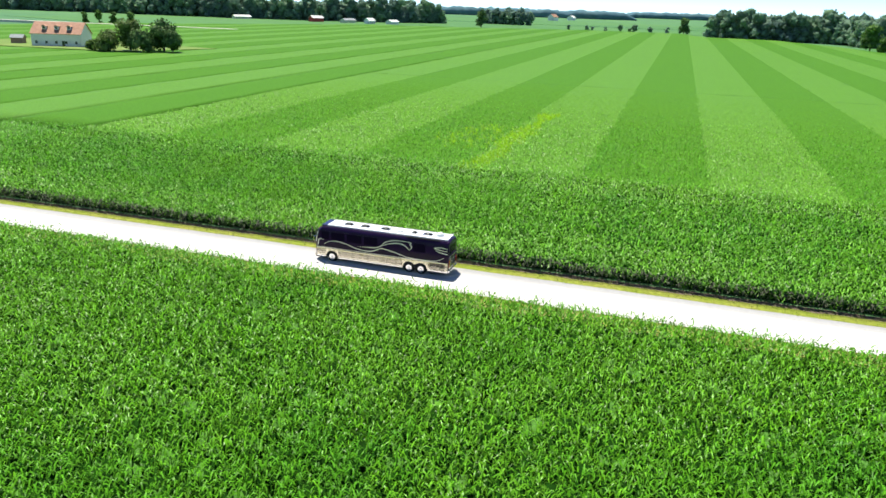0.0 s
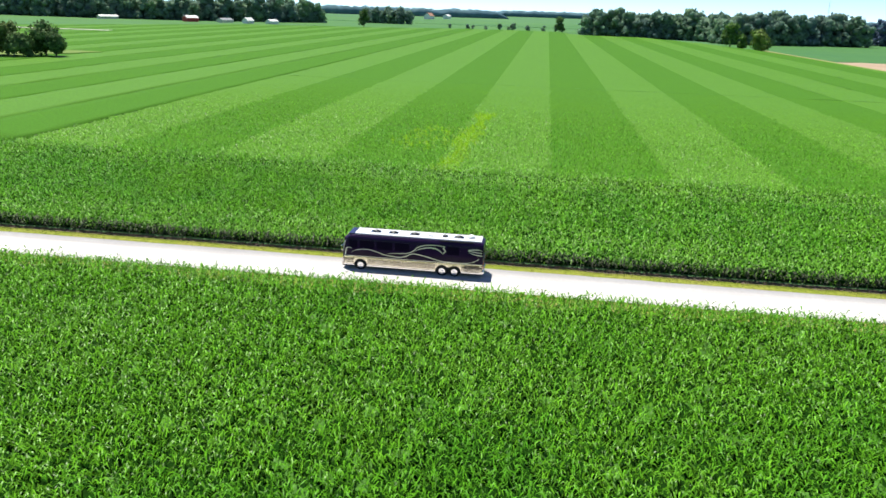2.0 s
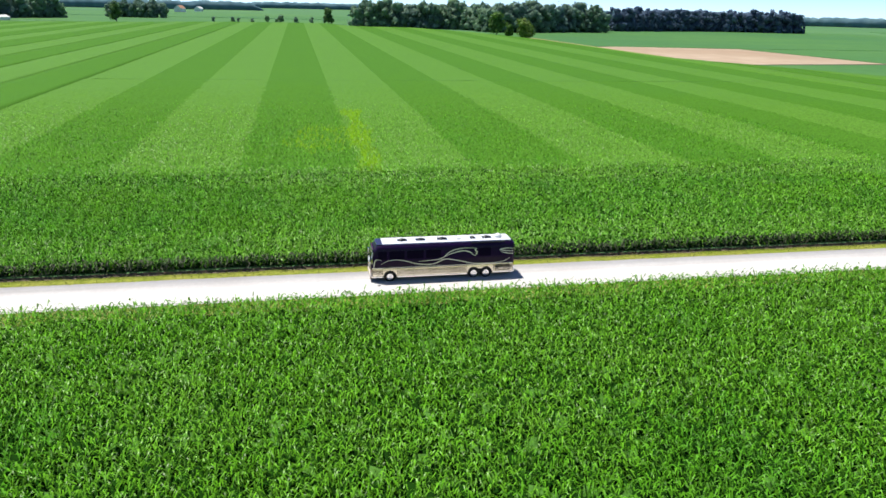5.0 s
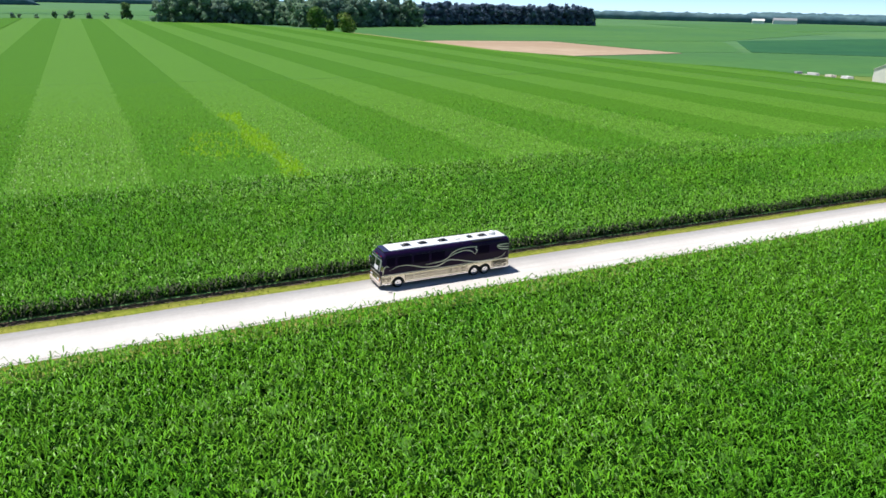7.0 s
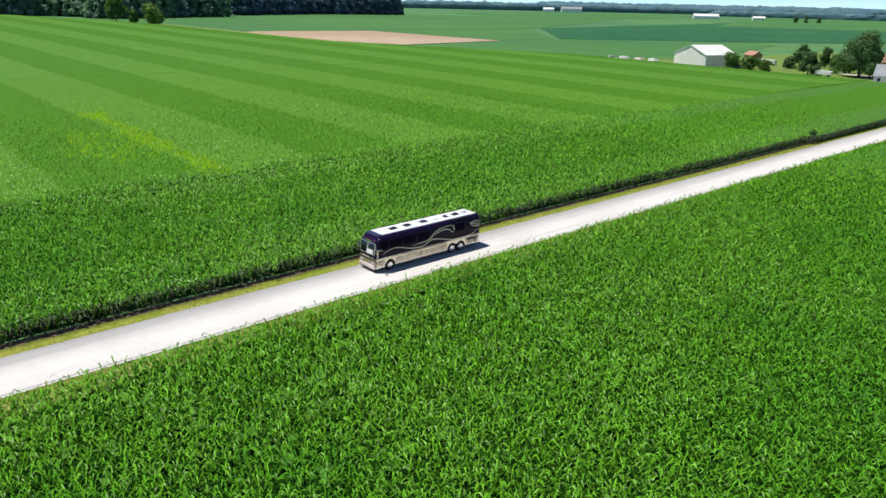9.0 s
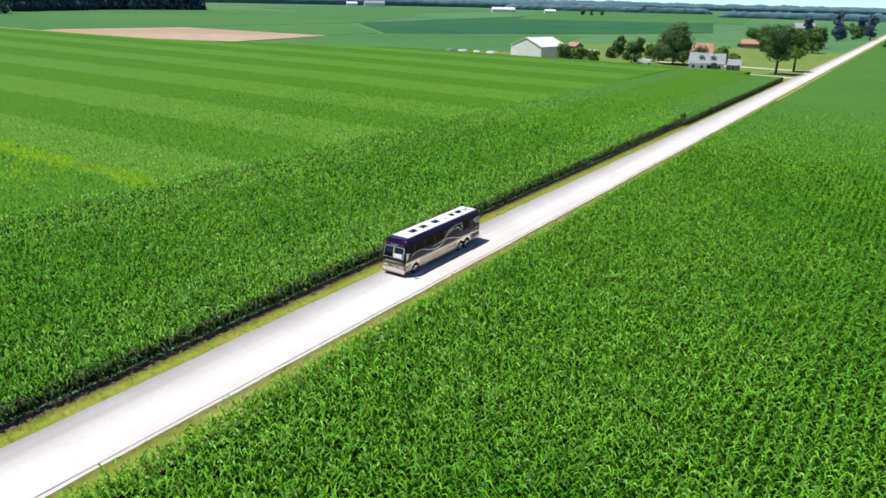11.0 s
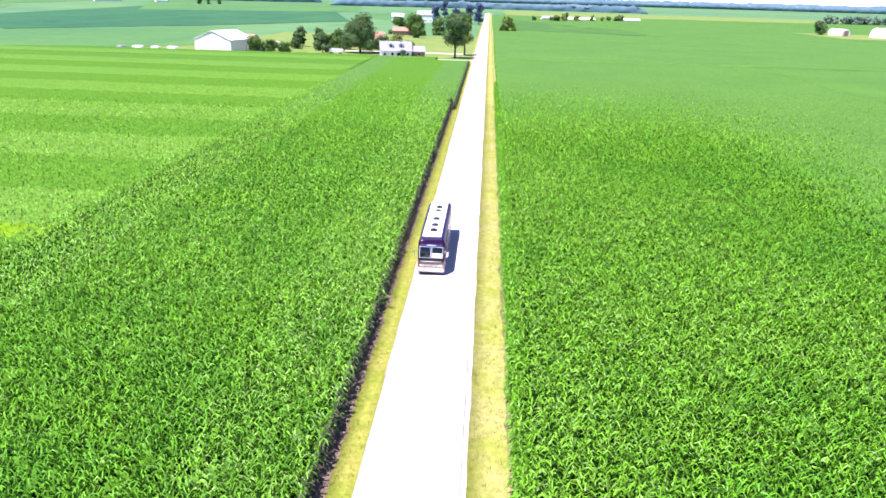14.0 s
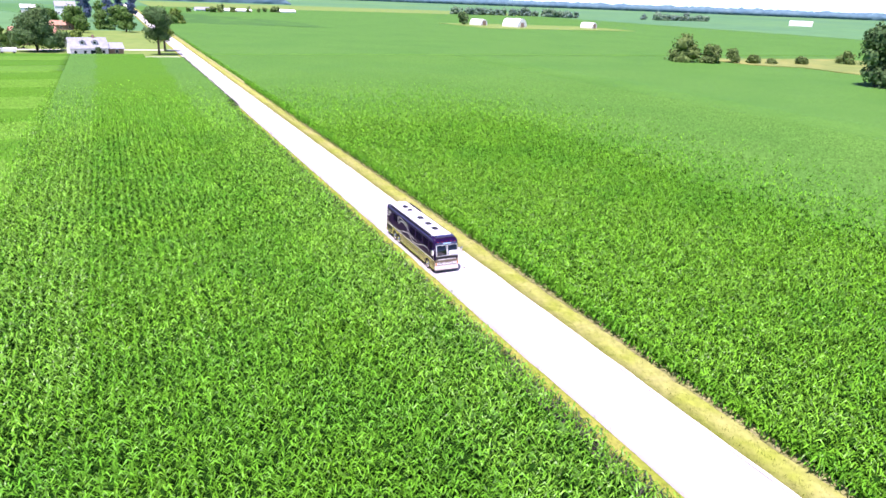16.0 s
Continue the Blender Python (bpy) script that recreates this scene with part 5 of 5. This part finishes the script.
tilt = Matrix.Translation((X0 + 0.08, 0, 2.25)) @ Matrix.Rotation(radians(11), 4, "Y")
cap = part("visor", boxed(-0.10, 0.06, -1.08, 1.08, 0.62, 0.86, 0.03, m=tilt), CAP, coach, "purple visor over the windscreen")
part("crown_cap", boxed(X0 + 0.52, X0 + 1.12, -0.98, 0.98, 3.40, 3.56, 0.05), CAP, coach, "glossy sloping purple cap before the roof panel")
part("name_panel", boxed(-0.115, -0.095, -0.42, 0.42, 0.68, 0.80, m=tilt), CHROME, cap, "pale name panel")
for i in range(5):
    part("marker_lamp", boxed(-0.05, 0.0, -0.9 + i * 0.45 - 0.05, -0.9 + i * 0.45 + 0.05, 0.87, 0.91, m=tilt), LAMP_RED, cap, "small red marker lamp")
for sy in (-1, 1):
    a, b = (0.03, 1.13) if sy > 0 else (-1.13, -0.03)
    w = part("windscreen", boxed(-0.07, 0.02, a, b, -0.50, 0.60, 0.02, m=tilt), PINSTRIPE, coach, "pale windscreen surround")
    part("pane", bowed(a + 0.045, b - 0.045, -0.44, 0.55, tilt), SCREEN, w, "clear windscreen pane", smooth=True)
    if sy < 0:
        part("sunshade", boxed(-0.20, -0.175, a + 0.08, b - 0.08, -0.40, 0.0, 0.01, m=tilt), ROOF_WHITE, w, "white sunshade low in the windscreen")
    wp = part("wiper", boxed(-0.11, -0.09, sy * 0.5 - 0.35, sy * 0.5 + 0.35, -0.42, -0.39, m=tilt), BLACK, coach, "black wiper")
part("dash_band", boxed(X0 - 0.02, X0 + 0.2, -1.17, 1.17, 1.42, 1.78, 0.03), BLACK, coach, "black band under the windscreen")
part("wave_trim", boxed(X0 - 0.035, X0 + 0.1, -0.95, 0.95, 1.38, 1.44, 0.01), PINSTRIPE, coach, "pale trim on the nose")
part("nose_band", boxed(X0 - 0.03, X0 + 0.3, -1.20, 1.20, 1.10, 1.40, 0.03), BRONZE, coach, "bronze band across the nose")
part("nose_panel", boxed(X0 - 0.03, X0 + 0.3, -1.20, 1.20, 0.70, 1.10, 0.05), FRONT_CREAM, coach, "cream lower nose panel")
gr = part("grille", boxed(X0 - 0.045, X0, -1.1, 1.1, 0.84, 1.07), BLACK, coach, "dark grille")
for i in range(4):
    part("slat", boxed(X0 - 0.06, X0 - 0.04, -0.6, 0.6, 0.875 + i * 0.05, 0.905 + i * 0.05), CHROME, gr)
part("bumper", boxed(X0 - 0.12, X0 + 0.3, -1.24, 1.24, 0.36, 0.70, 0.06), FRONT_CREAM, coach, "cream front bumper")
part("bumper_lip", boxed(X0 - 0.08, X0 + 0.3, -1.2, 1.2, 0.26, 0.37, 0.02), BLACK, coach, "black air dam")
for sy in (-1, 1):
    for k in (0.74, 0.98):
        bm = bmesh.new()
        bmesh.ops.create_cone(bm, cap_ends=True, segments=16, radius1=0.10, radius2=0.085, depth=0.08, matrix=pose(X0 - 0.06, sy * k, 0.97, 0, -90, 0))
        part("headlight", bm, LAMP_CLEAR, coach, "clear round headlight")
    part("turn_signal", boxed(X0 - 0.05, X0 - 0.01, sy * 1.13 - 0.05, sy * 1.13 + 0.05, 0.84, 1.1, 0.01), LAMP_AMBER, coach, "amber turn signal")
    mir = part("mirror_arm", boxed(X0 + 0.05, X0 + 0.11, min(sy * 1.2, sy * 1.52), max(sy * 1.2, sy * 1.52), 2.42, 2.47, 0.01), CHROME, coach, "chrome mirror arm")
    part("mirror_head", boxed(X0 - 0.06, X0 + 0.1, sy * 1.55 - 0.11, sy * 1.55 + 0.11, 1.95, 2.48, 0.04), CHROME, mir, "chrome mirror head")
    part("mirror_glass", boxed(X0 + 0.1, X0 + 0.108, sy * 1.55 - 0.09, sy * 1.55 + 0.09, 2.0, 2.44), GLASS, mir)

# tail
part("rear_bumper", boxed(X1 - 0.15, X1 + 0.1, -1.22, 1.22, 0.42, 0.68, 0.05), CHROME, coach, "bright rear bumper")
part("engine_door", boxed(X1 - 0.1, X1 + 0.02, -0.95, 0.95, 0.72, 1.95, 0.03), SILVER, coach, "champagne engine door")
for i in range(8):
    part("grille_slat", boxed(X1 + 0.02, X1 + 0.035, -0.8, 0.8, 0.85 + i * 0.1, 0.89 + i * 0.1), BLACK, coach, "dark engine grille slat")
part("rear_cap", boxed(X1 - 0.05, X1 + 0.012, -0.9, 0.9, 2.2, 3.0, 0.03), GLASS, coach, "dark rear panel")
for sy in (-1, 1):
    for k in range(3):
        bm = bmesh.new()
        bmesh.ops.create_cone(bm, cap_ends=True, segments=14, radius1=0.09, radius2=0.08, depth=0.06, matrix=pose(X1 + 0.02, sy * 1.07, 1.05 + k * 0.24, 0, 90, 0))
        part("tail_lamp", bm, LAMP_RED, coach, "round red tail lamp")
part("plate_holder", boxed(X1 + 0.025, X1 + 0.04, -0.25, 0.25, 0.74, 0.84), WHITE, coach, "blank pale plate")
